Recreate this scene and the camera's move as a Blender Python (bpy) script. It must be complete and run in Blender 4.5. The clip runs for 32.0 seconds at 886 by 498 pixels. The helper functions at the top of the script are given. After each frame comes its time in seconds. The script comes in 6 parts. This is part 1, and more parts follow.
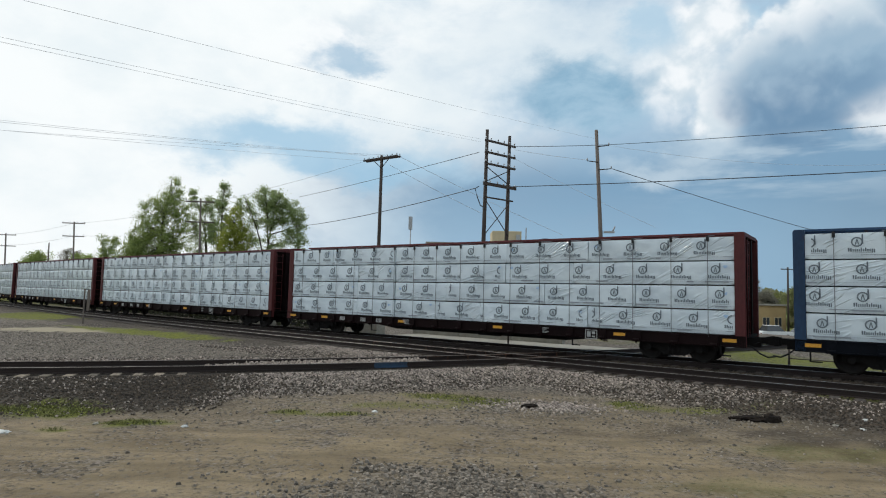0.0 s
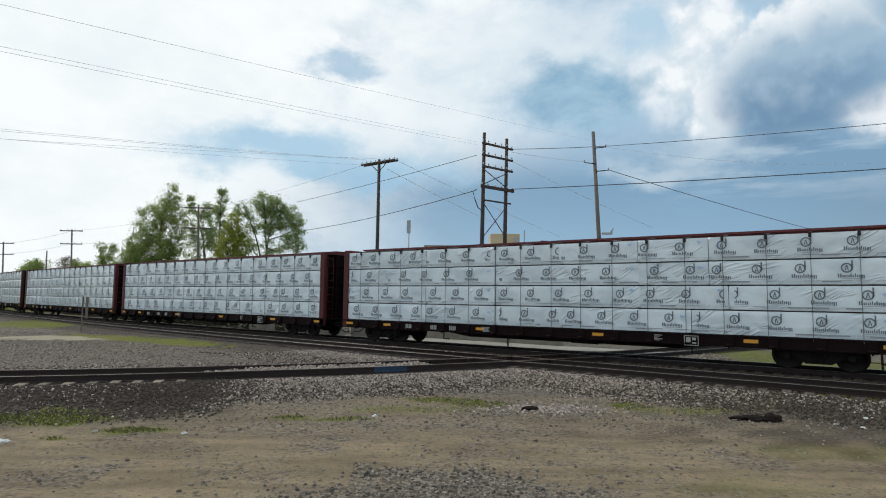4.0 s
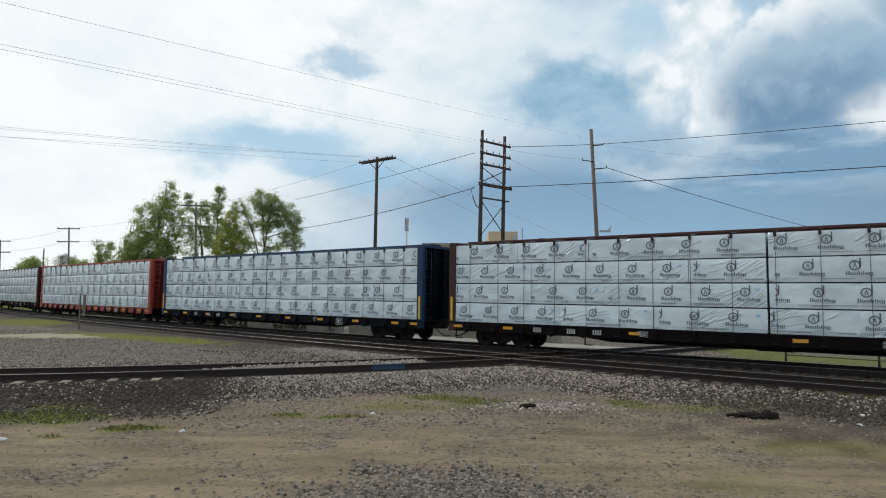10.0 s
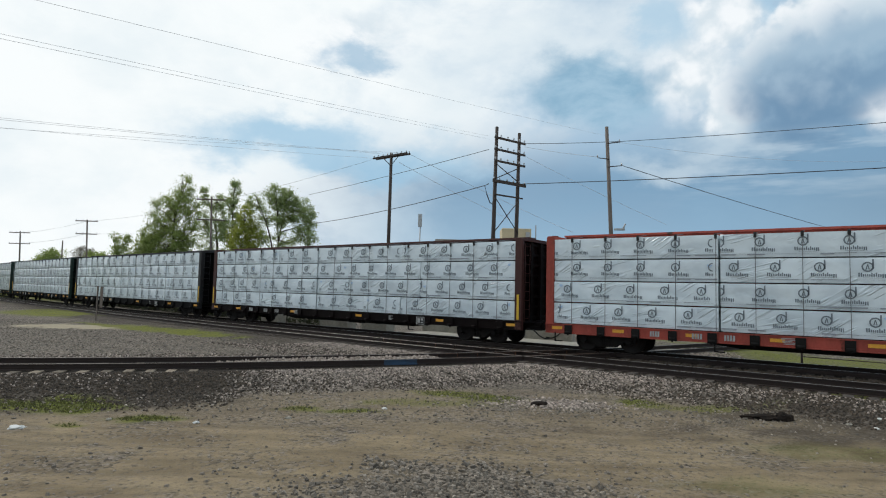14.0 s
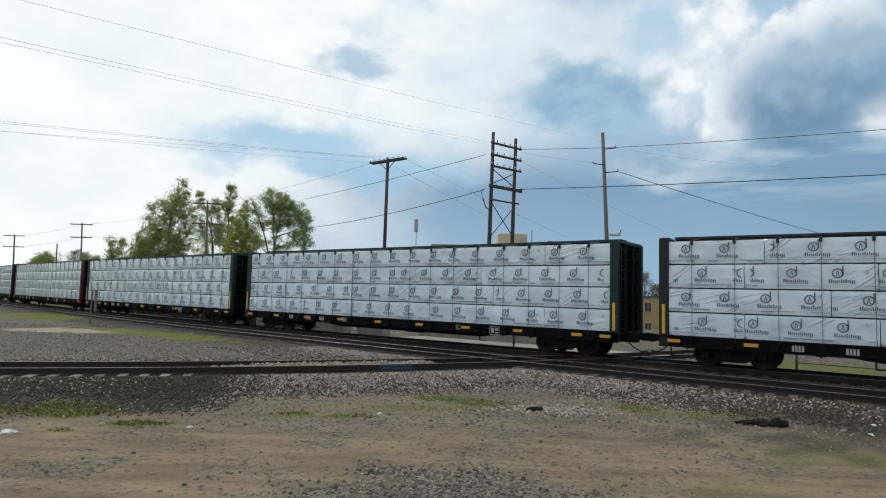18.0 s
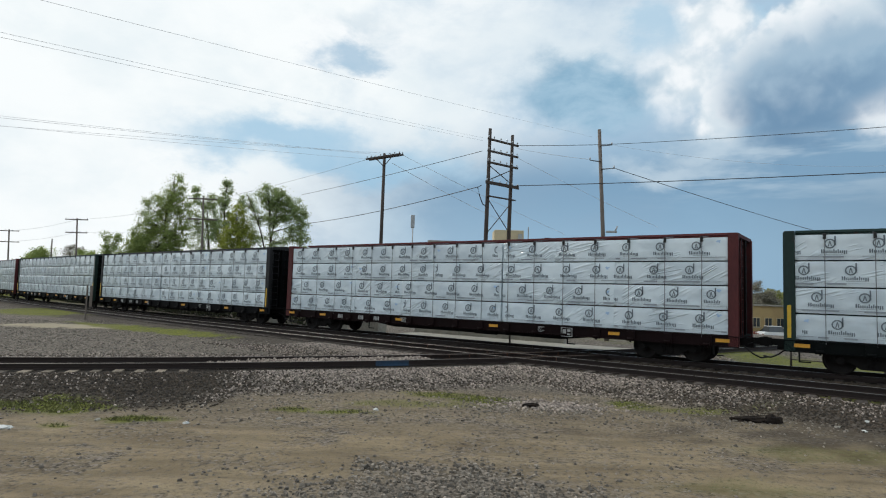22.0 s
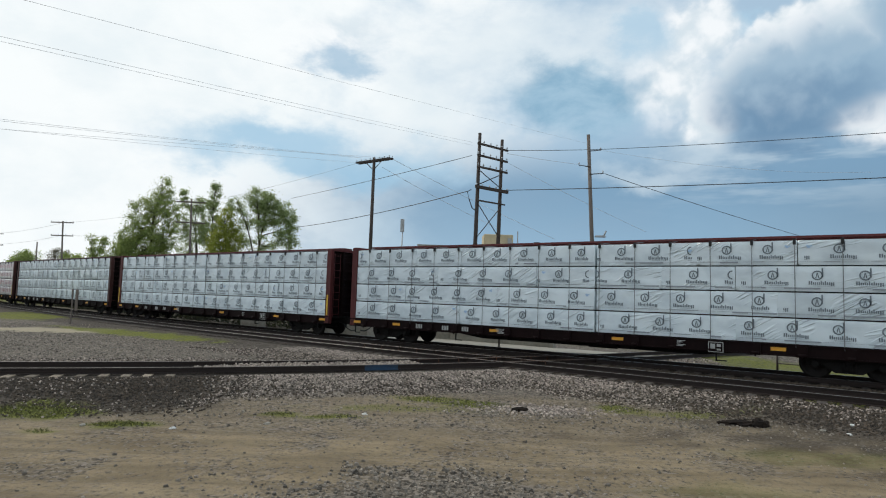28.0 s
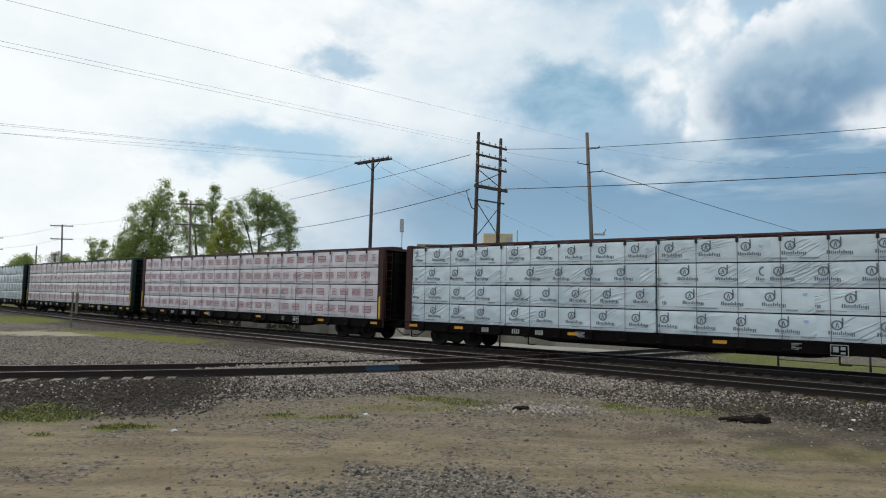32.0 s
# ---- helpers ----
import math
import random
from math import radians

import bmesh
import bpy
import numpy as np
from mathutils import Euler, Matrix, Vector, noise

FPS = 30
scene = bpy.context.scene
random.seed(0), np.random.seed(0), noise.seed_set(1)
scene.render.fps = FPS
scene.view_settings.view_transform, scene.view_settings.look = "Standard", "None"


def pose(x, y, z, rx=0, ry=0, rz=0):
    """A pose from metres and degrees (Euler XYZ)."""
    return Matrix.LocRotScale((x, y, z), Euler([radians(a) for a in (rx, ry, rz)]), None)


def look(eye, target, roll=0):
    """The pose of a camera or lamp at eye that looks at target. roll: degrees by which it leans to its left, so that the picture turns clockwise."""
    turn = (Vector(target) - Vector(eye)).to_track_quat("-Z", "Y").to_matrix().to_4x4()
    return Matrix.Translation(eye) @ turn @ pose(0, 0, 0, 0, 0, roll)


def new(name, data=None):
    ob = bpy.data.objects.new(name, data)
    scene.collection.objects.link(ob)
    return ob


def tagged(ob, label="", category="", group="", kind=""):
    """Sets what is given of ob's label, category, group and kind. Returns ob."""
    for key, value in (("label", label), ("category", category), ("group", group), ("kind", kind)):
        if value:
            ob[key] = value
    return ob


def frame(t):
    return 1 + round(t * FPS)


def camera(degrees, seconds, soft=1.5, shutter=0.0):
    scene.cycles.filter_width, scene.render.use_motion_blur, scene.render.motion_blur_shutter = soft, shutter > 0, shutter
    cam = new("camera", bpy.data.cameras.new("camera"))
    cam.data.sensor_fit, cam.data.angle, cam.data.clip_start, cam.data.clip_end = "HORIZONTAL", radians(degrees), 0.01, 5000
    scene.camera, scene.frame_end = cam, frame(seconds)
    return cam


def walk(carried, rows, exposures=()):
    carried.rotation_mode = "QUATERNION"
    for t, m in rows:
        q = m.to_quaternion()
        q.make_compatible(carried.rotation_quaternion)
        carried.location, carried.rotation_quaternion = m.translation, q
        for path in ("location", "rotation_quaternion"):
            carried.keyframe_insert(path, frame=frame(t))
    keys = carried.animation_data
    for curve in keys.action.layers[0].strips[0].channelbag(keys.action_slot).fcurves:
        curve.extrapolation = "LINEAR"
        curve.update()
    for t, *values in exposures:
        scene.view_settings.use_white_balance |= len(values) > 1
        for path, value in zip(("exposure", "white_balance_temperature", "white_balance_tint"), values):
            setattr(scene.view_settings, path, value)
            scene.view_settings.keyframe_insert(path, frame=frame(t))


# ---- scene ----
EYE = (0.0, 0.0, 2.22)
# seconds, turn to the right, upward tilt, lean to the left (degrees)
AIM = (
    (0, 0, 4.279, 1.345), (0.5, 0.002, 4.267, 1.063), (1, -0.053, 4.294, 1.275), (1.5, -0.237, 4.283, 1.074),
    (2, 0.02, 4.436, 1.297), (2.5, 0.116, 4.486, 1.01), (3, 0.166, 4.576, 0.718), (3.5, 0.171, 4.657, 0.615),
    (5.5, -0.055, 4.118, 1.068), (6, -0.032, 4, 1.214), (6.5, 0.028, 3.896, 1.169), (7, -0.254, 3.969, 0.77),
    (7.5, -0.2, 4.097, 0.844), (8, -0.174, 4.265, 0.835), (8.5, -0.247, 4.319, 0.935), (9, -0.245, 4.383, 0.897),
    (9.5, -0.149, 4.465, 0.708), (10, 0.337, 4.381, 0.619), (10.5, -0.353, 4.304, 1.015), (11, -0.154, 4.246, 1.029),
    (11.5, -0.038, 4.217, 1.006), (12, -0.107, 4.135, 1.121), (12.5, -0.329, 4.14, 1.511), (13, -0.856, 4.037, 1.441),
    (13.5, -0.875, 4.01, 1.28), (14, -0.912, 4.012, 1.386), (14.5, -0.95, 4.034, 1.032), (16.5, -0.627, 4.118, 1.443),
    (17, -0.709, 4.149, 1.346), (17.5, -0.684, 4.267, 1.648), (18, -0.548, 4.489, 1.582), (18.5, -0.386, 4.48, 1.572),
    (19, -0.341, 4.468, 1.676), (19.5, -0.425, 4.631, 1.964), (20, -0.538, 4.663, 1.956), (20.5, -0.562, 4.706, 1.949),
    (21, -0.432, 4.484, 1.827), (21.5, -0.272, 4.33, 1.82), (22, -0.198, 4.144, 1.718), (22.5, 0.042, 4.091, 1.609),
    (23, 0.117, 4.046, 1.143), (23.5, 0.162, 4.021, 1.211), (24, 0.32, 4.031, 1.153), (24.5, 0.322, 3.995, 1.537),
    (25, 0.077, 3.967, 1.618), (25.5, 0.141, 4.114, 1.382), (27.5, 0.739, 4.667, 1.979), (28, 0.788, 4.571, 1.791),
    (28.5, 0.877, 4.604, 1.941), (29, 0.813, 4.544, 2.009), (29.5, 0.723, 4.536, 1.575), (30, 0.565, 4.544, 1.516),
    (30.5, 0.51, 4.617, 1.733), (31, 0.512, 4.61, 1.503), (31.5, 0.577, 4.549, 1.35), (32, 0.814, 4.525, 1.195),
)


def aim(turn, tilt, lean):
    a, b = radians(turn), radians(tilt)
    way = Vector((math.sin(a) * math.cos(b), math.cos(a) * math.cos(b), math.sin(b)))
    return look(EYE, Vector(EYE) + way, lean)


cam = camera(72.886, 32.0, soft=1.1)
walk(cam, [(t, aim(a, b, c)) for t, a, b, c in AIM])

# ---- light: a bright clouded sky, the sun veiled high on the far side ----
SUN_TURN, SUN_HEIGHT = -50.0, 47.0      # degrees to the right of straight ahead, and up


class Nodes:
    """Short hand for building node trees."""

    def __init__(self, tree):
        self.tree = tree
        tree.nodes.clear()

    def add(self, kind):
        return self.tree.nodes.new(kind)

    def put(self, socket, value):
        if isinstance(value, bpy.types.NodeSocket):
            self.tree.links.new(value, socket)
        elif value is not None:
            socket.default_value = value

    def math(self, op, a, b=0.0, c=None, clamp=False):
        n = self.add("ShaderNodeMath")
        n.operation, n.use_clamp = op, clamp
        self.put(n.inputs[0], a)
        self.put(n.inputs[1], b)
        self.put(n.inputs[2], c)
        return n.outputs[0]

    def mix(self, f, a, b, blend="MIX"):
        n = self.add("ShaderNodeMix")
        n.data_type, n.blend_type = "RGBA", blend
        self.put(n.inputs[0], f)
        self.put(n.inputs[6], a if isinstance(a, bpy.types.NodeSocket) else (*a[:3], 1))
        self.put(n.inputs[7], b if isinstance(b, bpy.types.NodeSocket) else (*b[:3], 1))
        return n.outputs[2]

    def smooth(self, v, lo, hi, a=0.0, b=1.0):
        n = self.add("ShaderNodeMapRange")
        n.interpolation_type = "SMOOTHSTEP"
        for i, x in enumerate((v, lo, hi, a, b)):
            self.put(n.inputs[i], x)
        return n.outputs[0]

    def noise(self, vector, scale, detail=4.0, rough=0.55, warp=0.0):
        n = self.add("ShaderNodeTexNoise")
        self.put(n.inputs["Vector"], vector)
        self.put(n.inputs["Scale"], scale)
        self.put(n.inputs["Detail"], detail)
        self.put(n.inputs["Roughness"], rough)
        self.put(n.inputs["Distortion"], warp)
        return n.outputs["Fac"]

    def scaled(self, vector, scale):
        n = self.add("ShaderNodeMapping")
        self.put(n.inputs["Vector"], vector)
        n.inputs["Scale"].default_value = scale
        return n.outputs[0]


def sky_world():
    world = bpy.data.worlds.new("sky")
    scene.world = world
    world.use_nodes = True
    k = Nodes(world.node_tree)
    way = k.add("ShaderNodeTexCoord").outputs["Generated"]
    part_xyz = k.add("ShaderNodeSeparateXYZ")
    k.put(part_xyz.inputs[0], way)
    x, y, z = part_xyz.outputs
    u = k.math("MULTIPLY", k.math("ARCTAN2", x, y), 57.2958)
    v = k.math("MULTIPLY", k.math("ARCSINE", z), 57.2958)
    sky = k.add("ShaderNodeTexSky")
    sky.sky_type, sky.sun_disc = "NISHITA", False
    sky.sun_elevation, sky.sun_rotation = radians(SUN_HEIGHT), radians(SUN_TURN)
    sky.air_density, sky.dust_density = 1.0, 2.0
    # flattened cloud space: clouds stretch sideways towards the horizon
    plan = k.add("ShaderNodeCombineXYZ")
    k.put(plan.inputs[0], k.math("MULTIPLY", u, 0.05))
    k.put(plan.inputs[1], k.math("MULTIPLY", v, 0.085))
    puff = k.noise(plan.outputs[0], 1.25, 7.0, 0.56, 0.25)
    fine = k.noise(plan.outputs[0], 3.4, 6.0, 0.6, 0.3)
    ragged = k.math("ADD", k.math("MULTIPLY", puff, 0.7), k.math("MULTIPLY", fine, 0.3))
    swirl = k.math("SUBTRACT", ragged, 0.5)

    warp_u = k.math("MULTIPLY", k.math("SUBTRACT", k.noise(plan.outputs[0], 2.1, 6.0, 0.6), 0.5), 15.0)
    shifted = k.add("ShaderNodeVectorMath")
    shifted.operation = "ADD"
    k.put(shifted.inputs[0], plan.outputs[0])
    shifted.inputs[1].default_value = (7.3, 2.9, 4.1)
    warp_v = k.math("MULTIPLY", k.math("SUBTRACT", k.noise(shifted.outputs[0], 2.4, 6.0, 0.6), 0.5), 9.0)
    wu, wv = k.math("ADD", u, warp_u), k.math("ADD", v, warp_v)

    def heap(cu, cv, ru, rv, soft=0.8):
        """1 at the heart of a cloud or gap, falling to 0 outside its torn rim."""
        du = k.math("DIVIDE", k.math("SUBTRACT", wu, cu), ru)
        dv = k.math("DIVIDE", k.math("SUBTRACT", wv, cv), rv)
        r = k.math("SQRT", k.math("ADD", k.math("MULTIPLY", du, du), k.math("MULTIPLY", dv, dv)))
        return k.smooth(r, 1.0 + soft * 0.6, 1.0 - soft * 0.6)

    def sum_of(parts):
        total = parts[0]
        for p in parts[1:]:
            total = k.math("MAXIMUM", total, p)
        return total

    blue = k.mix(0.6, k.mix(1.0, sky.outputs[0], (0.10, 0.10, 0.10), "MULTIPLY"), (0.36, 0.60, 0.80))
    white = k.mix(k.smooth(ragged, 0.36, 0.60), (0.83, 0.905, 0.94), (0.95, 0.99, 1.0))
    # a bright veil over all, thinning away from the sun
    veil = k.smooth(k.math("ADD", k.math("MULTIPLY", u, -0.022), k.math("MULTIPLY", swirl, 2.2)), -0.62, 0.30)
    colour = k.mix(k.math("MULTIPLY_ADD", veil, 0.82, 0.18), blue, white)
    # steel-blue haze low in the distance, to the right
    low = k.smooth(k.math("ADD", k.math("ADD", v, k.math("MULTIPLY", u, -0.06)), k.math("MULTIPLY", swirl, -9)), 17.0, 9.5)
    low = k.math("MULTIPLY", low, k.smooth(k.math("ADD", u, k.math("MULTIPLY", swirl, 40.0)), -22, 2))
    haze = k.mix(k.smooth(k.math("ADD", v, k.math("MULTIPLY", swirl, 8.0)), 3.0, 11.0), (0.27, 0.44, 0.60), (0.19, 0.34, 0.50))
    colour = k.mix(k.math("MULTIPLY", low, 0.92), colour, haze)
    gaps = sum_of([heap(-14.5, 13.0, 9.5, 2.0, 1.0), heap(-5.0, 12.2, 7.0, 2.0, 1.0)])
    colour = k.mix(k.math("MULTIPLY", gaps, 0.75), colour, (0.30, 0.54, 0.74))
    # heaped clouds: round cauliflower rims, bright towards the sun, with blue-grey undersides
    degrees_map = k.add("ShaderNodeCombineXYZ")
    k.put(degrees_map.inputs[0], u)
    k.put(degrees_map.inputs[1], v)

    def cells(scale, push):
        n = k.add("ShaderNodeTexVoronoi")
        n.feature = "SMOOTH_F1"
        shift = k.add("ShaderNodeVectorMath")
        shift.operation = "MULTIPLY_ADD"
        k.put(shift.inputs[0], bent.outputs["Color"])
        shift.inputs[1].default_value = (push, push, push)
        k.put(shift.inputs[2], degrees_map.outputs[0])
        k.put(n.inputs["Vector"], shift.outputs[0])
        n.inputs["Scale"].default_value = scale
        n.inputs["Smoothness"].default_value = 0.35
        return n.outputs["Distance"]

    bent = k.add("ShaderNodeTexNoise")
    k.put(bent.inputs["Vector"], degrees_map.outputs[0])
    bent.inputs["Scale"].default_value = 0.30
    bent.inputs["Detail"].default_value = 3.0
    puffs = k.math("ADD", k.math("MULTIPLY", cells(0.26, 2.0), 0.58), k.math("ADD", k.math("MULTIPLY", cells(0.62, 1.4), 0.30), k.math("MULTIPLY", cells(1.4, 0.8), 0.16)))
    crumble = k.noise(degrees_map.outputs[0], 0.42, 5.0, 0.5, 0.2)
    puffs = k.math("ADD", k.math("MULTIPLY", k.math("SUBTRACT", puffs, 0.50), 0.5), k.math("MULTIPLY", k.math("SUBTRACT", crumble, 0.5), 1.3))

    def billow(cu, cv, ru, rv, soft, amount=0.9):
        du = k.math("DIVIDE", k.math("SUBTRACT", u, cu), ru)
        dv = k.math("DIVIDE", k.math("SUBTRACT", v, cv), rv)
        r = k.math("SQRT", k.math("ADD", k.math("MULTIPLY", du, du), k.math("MULTIPLY", dv, dv)))
        return k.smooth(k.math("MULTIPLY_ADD", puffs, amount, r), 1.0 + soft, 1.0 - soft)

    mist = sum_of([heap(9.0, 22.6, 11.0, 3.0, 1.4), heap(-1.5, 17.5, 5.0, 4.5, 1.5)])
    colour = k.mix(k.math("MULTIPLY", mist, 0.72), colour, (0.80, 0.88, 0.92))
    colour = k.mix(k.math("MULTIPLY", heap(-9.3, 22.6, 4.6, 2.4, 0.8), 0.9), colour, k.mix(k.smooth(fine, 0.35, 0.6), (0.72, 0.81, 0.87), (0.95, 0.98, 1.0)))
    pale = heap(13.2, 18.6, 7.0, 3.0, 0.9)
    colour = k.mix(k.math("MULTIPLY", pale, 0.92), colour, k.mix(k.smooth(fine, 0.36, 0.64), (0.23, 0.42, 0.58), (0.35, 0.54, 0.69)))
    shreds = sum_of([heap(24.0, 13.4, 3.6, 1.6, 1.3), heap(20.5, 11.4, 4.2, 1.2, 1.4)])
    colour = k.mix(k.math("MULTIPLY", shreds, 0.5), colour, (0.72, 0.82, 0.88))
    blue_gap = sum_of([heap(19.6, 23.6, 2.2, 1.6, 1.0), heap(28.4, 24.2, 1.6, 0.9, 1.0)])
    colour = k.mix(k.math("MULTIPLY", blue_gap, 0.7), colour, (0.42, 0.62, 0.78))
    bright = k.mix(k.smooth(puffs, 0.20, -0.18), (0.70, 0.79, 0.85), (0.95, 0.98, 1.0))
    cumulus = sum_of([billow(24.6, 23.4, 3.2, 2.6, 0.35), billow(22.4, 19.4, 3.6, 3.0, 0.7), billow(25.0, 16.4, 2.6, 2.6, 0.3),
                      billow(33.0, 22.0, 5.2, 2.6, 0.2), billow(37.5, 14.8, 3.2, 1.8, 0.4), billow(29.5, 19.5, 5.0, 3.6, 0.3)])
    colour = k.mix(k.math("MULTIPLY", cumulus, 0.92), colour, bright)
    shade = sum_of([billow(30.2, 17.2, 5.0, 4.4, 0.40, 0.8), billow(34.2, 18.8, 4.4, 3.6, 0.5, 0.8), billow(38.5, 22.0, 2.4, 2.6, 0.7, 0.6)])
    depth_tone = k.smooth(k.math("ADD", v, k.math("MULTIPLY", puffs, -5.0)), 20.5, 15.0)
    colour = k.mix(k.math("MULTIPLY", shade, 0.92), colour, k.mix(depth_tone, (0.31, 0.46, 0.60), (0.160, 0.285, 0.435)))
    streaks = k.smooth(k.math("ADD", k.noise(k.scaled(degrees_map.outputs[0], (0.09, 0.5, 1.0)), 1.0, 4.0, 0.6), 0.0), 0.48, 0.66)
    streaks = k.math("MULTIPLY", streaks, k.math("MULTIPLY", k.smooth(v, 14.6, 12.6), k.math("MULTIPLY", k.smooth(v, 6.5, 11.0), k.smooth(u, 14.0, 30.0))))
    colour = k.mix(k.math("MULTIPLY", streaks, 0.4), colour, (0.62, 0.74, 0.82))
    colour = k.mix(k.math("MULTIPLY", k.math("MULTIPLY", k.smooth(u, 22, 40), k.smooth(v, 12, 7)), 0.5), colour, (0.20, 0.30, 0.40))
    colour = k.mix(k.math("MULTIPLY", heap(-8.8, 21.6, 3.0, 1.3, 1.0), 0.8), colour, (0.36, 0.54, 0.70))
    # the far side, behind the eye, is plain broken cloud
    back = k.smooth(y, 0.25, -0.15)
    colour = k.mix(back, colour, k.mix(k.smooth(ragged, 0.4, 0.6), (0.45, 0.58, 0.70), (0.80, 0.85, 0.88)))
    colour = k.mix(k.smooth(z, 0.0, -0.03), colour, (0.16, 0.16, 0.14))
    bg = k.add("ShaderNodeBackground")
    k.put(bg.inputs[0], colour)
    bg.inputs[1].default_value = 1.0
    k.tree.links.new(bg.outputs[0], k.add("ShaderNodeOutputWorld").inputs[0])


sky_world()
sun = new("sun", bpy.data.lights.new("sun", "SUN"))
sun.data.energy, sun.data.angle, sun.data.color = 1.3, radians(12), (1.0, 0.95, 0.86)
_a, _b = radians(SUN_TURN), radians(SUN_HEIGHT)
sun.matrix_world = look((math.sin(_a) * math.cos(_b) * 60, math.cos(_a) * math.cos(_b) * 60, math.sin(_b) * 60), (0, 0, 0))


# ---- materials ----
def surface(name, colour, dark=None, scale=3.0, rough=0.8, metal=0.0, bump=0.0, bump_scale=30.0, rust=None, rust_at=0.62,
            rust_scale=2.0, stretch=(1, 1, 1), vary=0.0, island=False, spec=0.5, space="Object", thin=0.0):
    """A painted or natural surface: two-scale colour noise, optional rust or dirt patches, fine relief, piece-to-piece variation."""
    m = bpy.data.materials.new(name)
    m.use_nodes = True
    k = Nodes(m.node_tree)
    co = k.scaled(k.add("ShaderNodeTexCoord").outputs[space], stretch)
    dark = dark or tuple(c * 0.72 for c in colour)
    wide = k.noise(co, scale, 5.0, 0.6)
    grain = k.noise(co, scale * 9, 3.0, 0.6)
    c = k.mix(k.smooth(k.math("ADD", k.math("MULTIPLY", wide, 0.65), k.math("MULTIPLY", grain, 0.35)), 0.33, 0.67), dark, colour)
    if rust:
        patch = k.smooth(k.noise(co, rust_scale, 6.0, 0.65), rust_at, rust_at + 0.12)
        c = k.mix(patch, c, rust)
    if vary:
        piece = k.add("ShaderNodeNewGeometry").outputs["Random Per Island"] if island else k.add("ShaderNodeObjectInfo").outputs["Random"]
        hsv = k.add("ShaderNodeHueSaturation")
        k.put(hsv.inputs["Value"], k.math("MULTIPLY_ADD", piece, 2 * vary, 1 - vary))
        k.put(hsv.inputs["Color"], c)
        c = hsv.outputs[0]
    b = k.add("ShaderNodeBsdfPrincipled")
    k.put(b.inputs["Base Color"], c)
    k.put(b.inputs["Roughness"], k.smooth(wide, 0.2, 0.8, rough - 0.08, min(1, rough + 0.08)))
    b.inputs["Metallic"].default_value = metal
    b.inputs["Specular IOR Level"].default_value = spec
    if bump:
        r = k.add("ShaderNodeBump")
        r.inputs["Strength"].default_value = bump
        r.inputs["Distance"].default_value = 0.02
        k.put(r.inputs["Height"], k.noise(co, bump_scale, 4.0, 0.6))
        k.put(b.inputs["Normal"], r.outputs[0])
    out = b.outputs[0]
    if thin:
        # daylight shining through thin leaves
        glow = k.add("ShaderNodeBsdfTranslucent")
        k.put(glow.inputs[0], c)
        blend = k.add("ShaderNodeMixShader")
        blend.inputs[0].default_value = thin
        k.tree.links.new(out, blend.inputs[1])
        k.tree.links.new(glow.outputs[0], blend.inputs[2])
        out = blend.outputs[0]
    k.tree.links.new(out, k.add("ShaderNodeOutputMaterial").inputs[0])
    return m


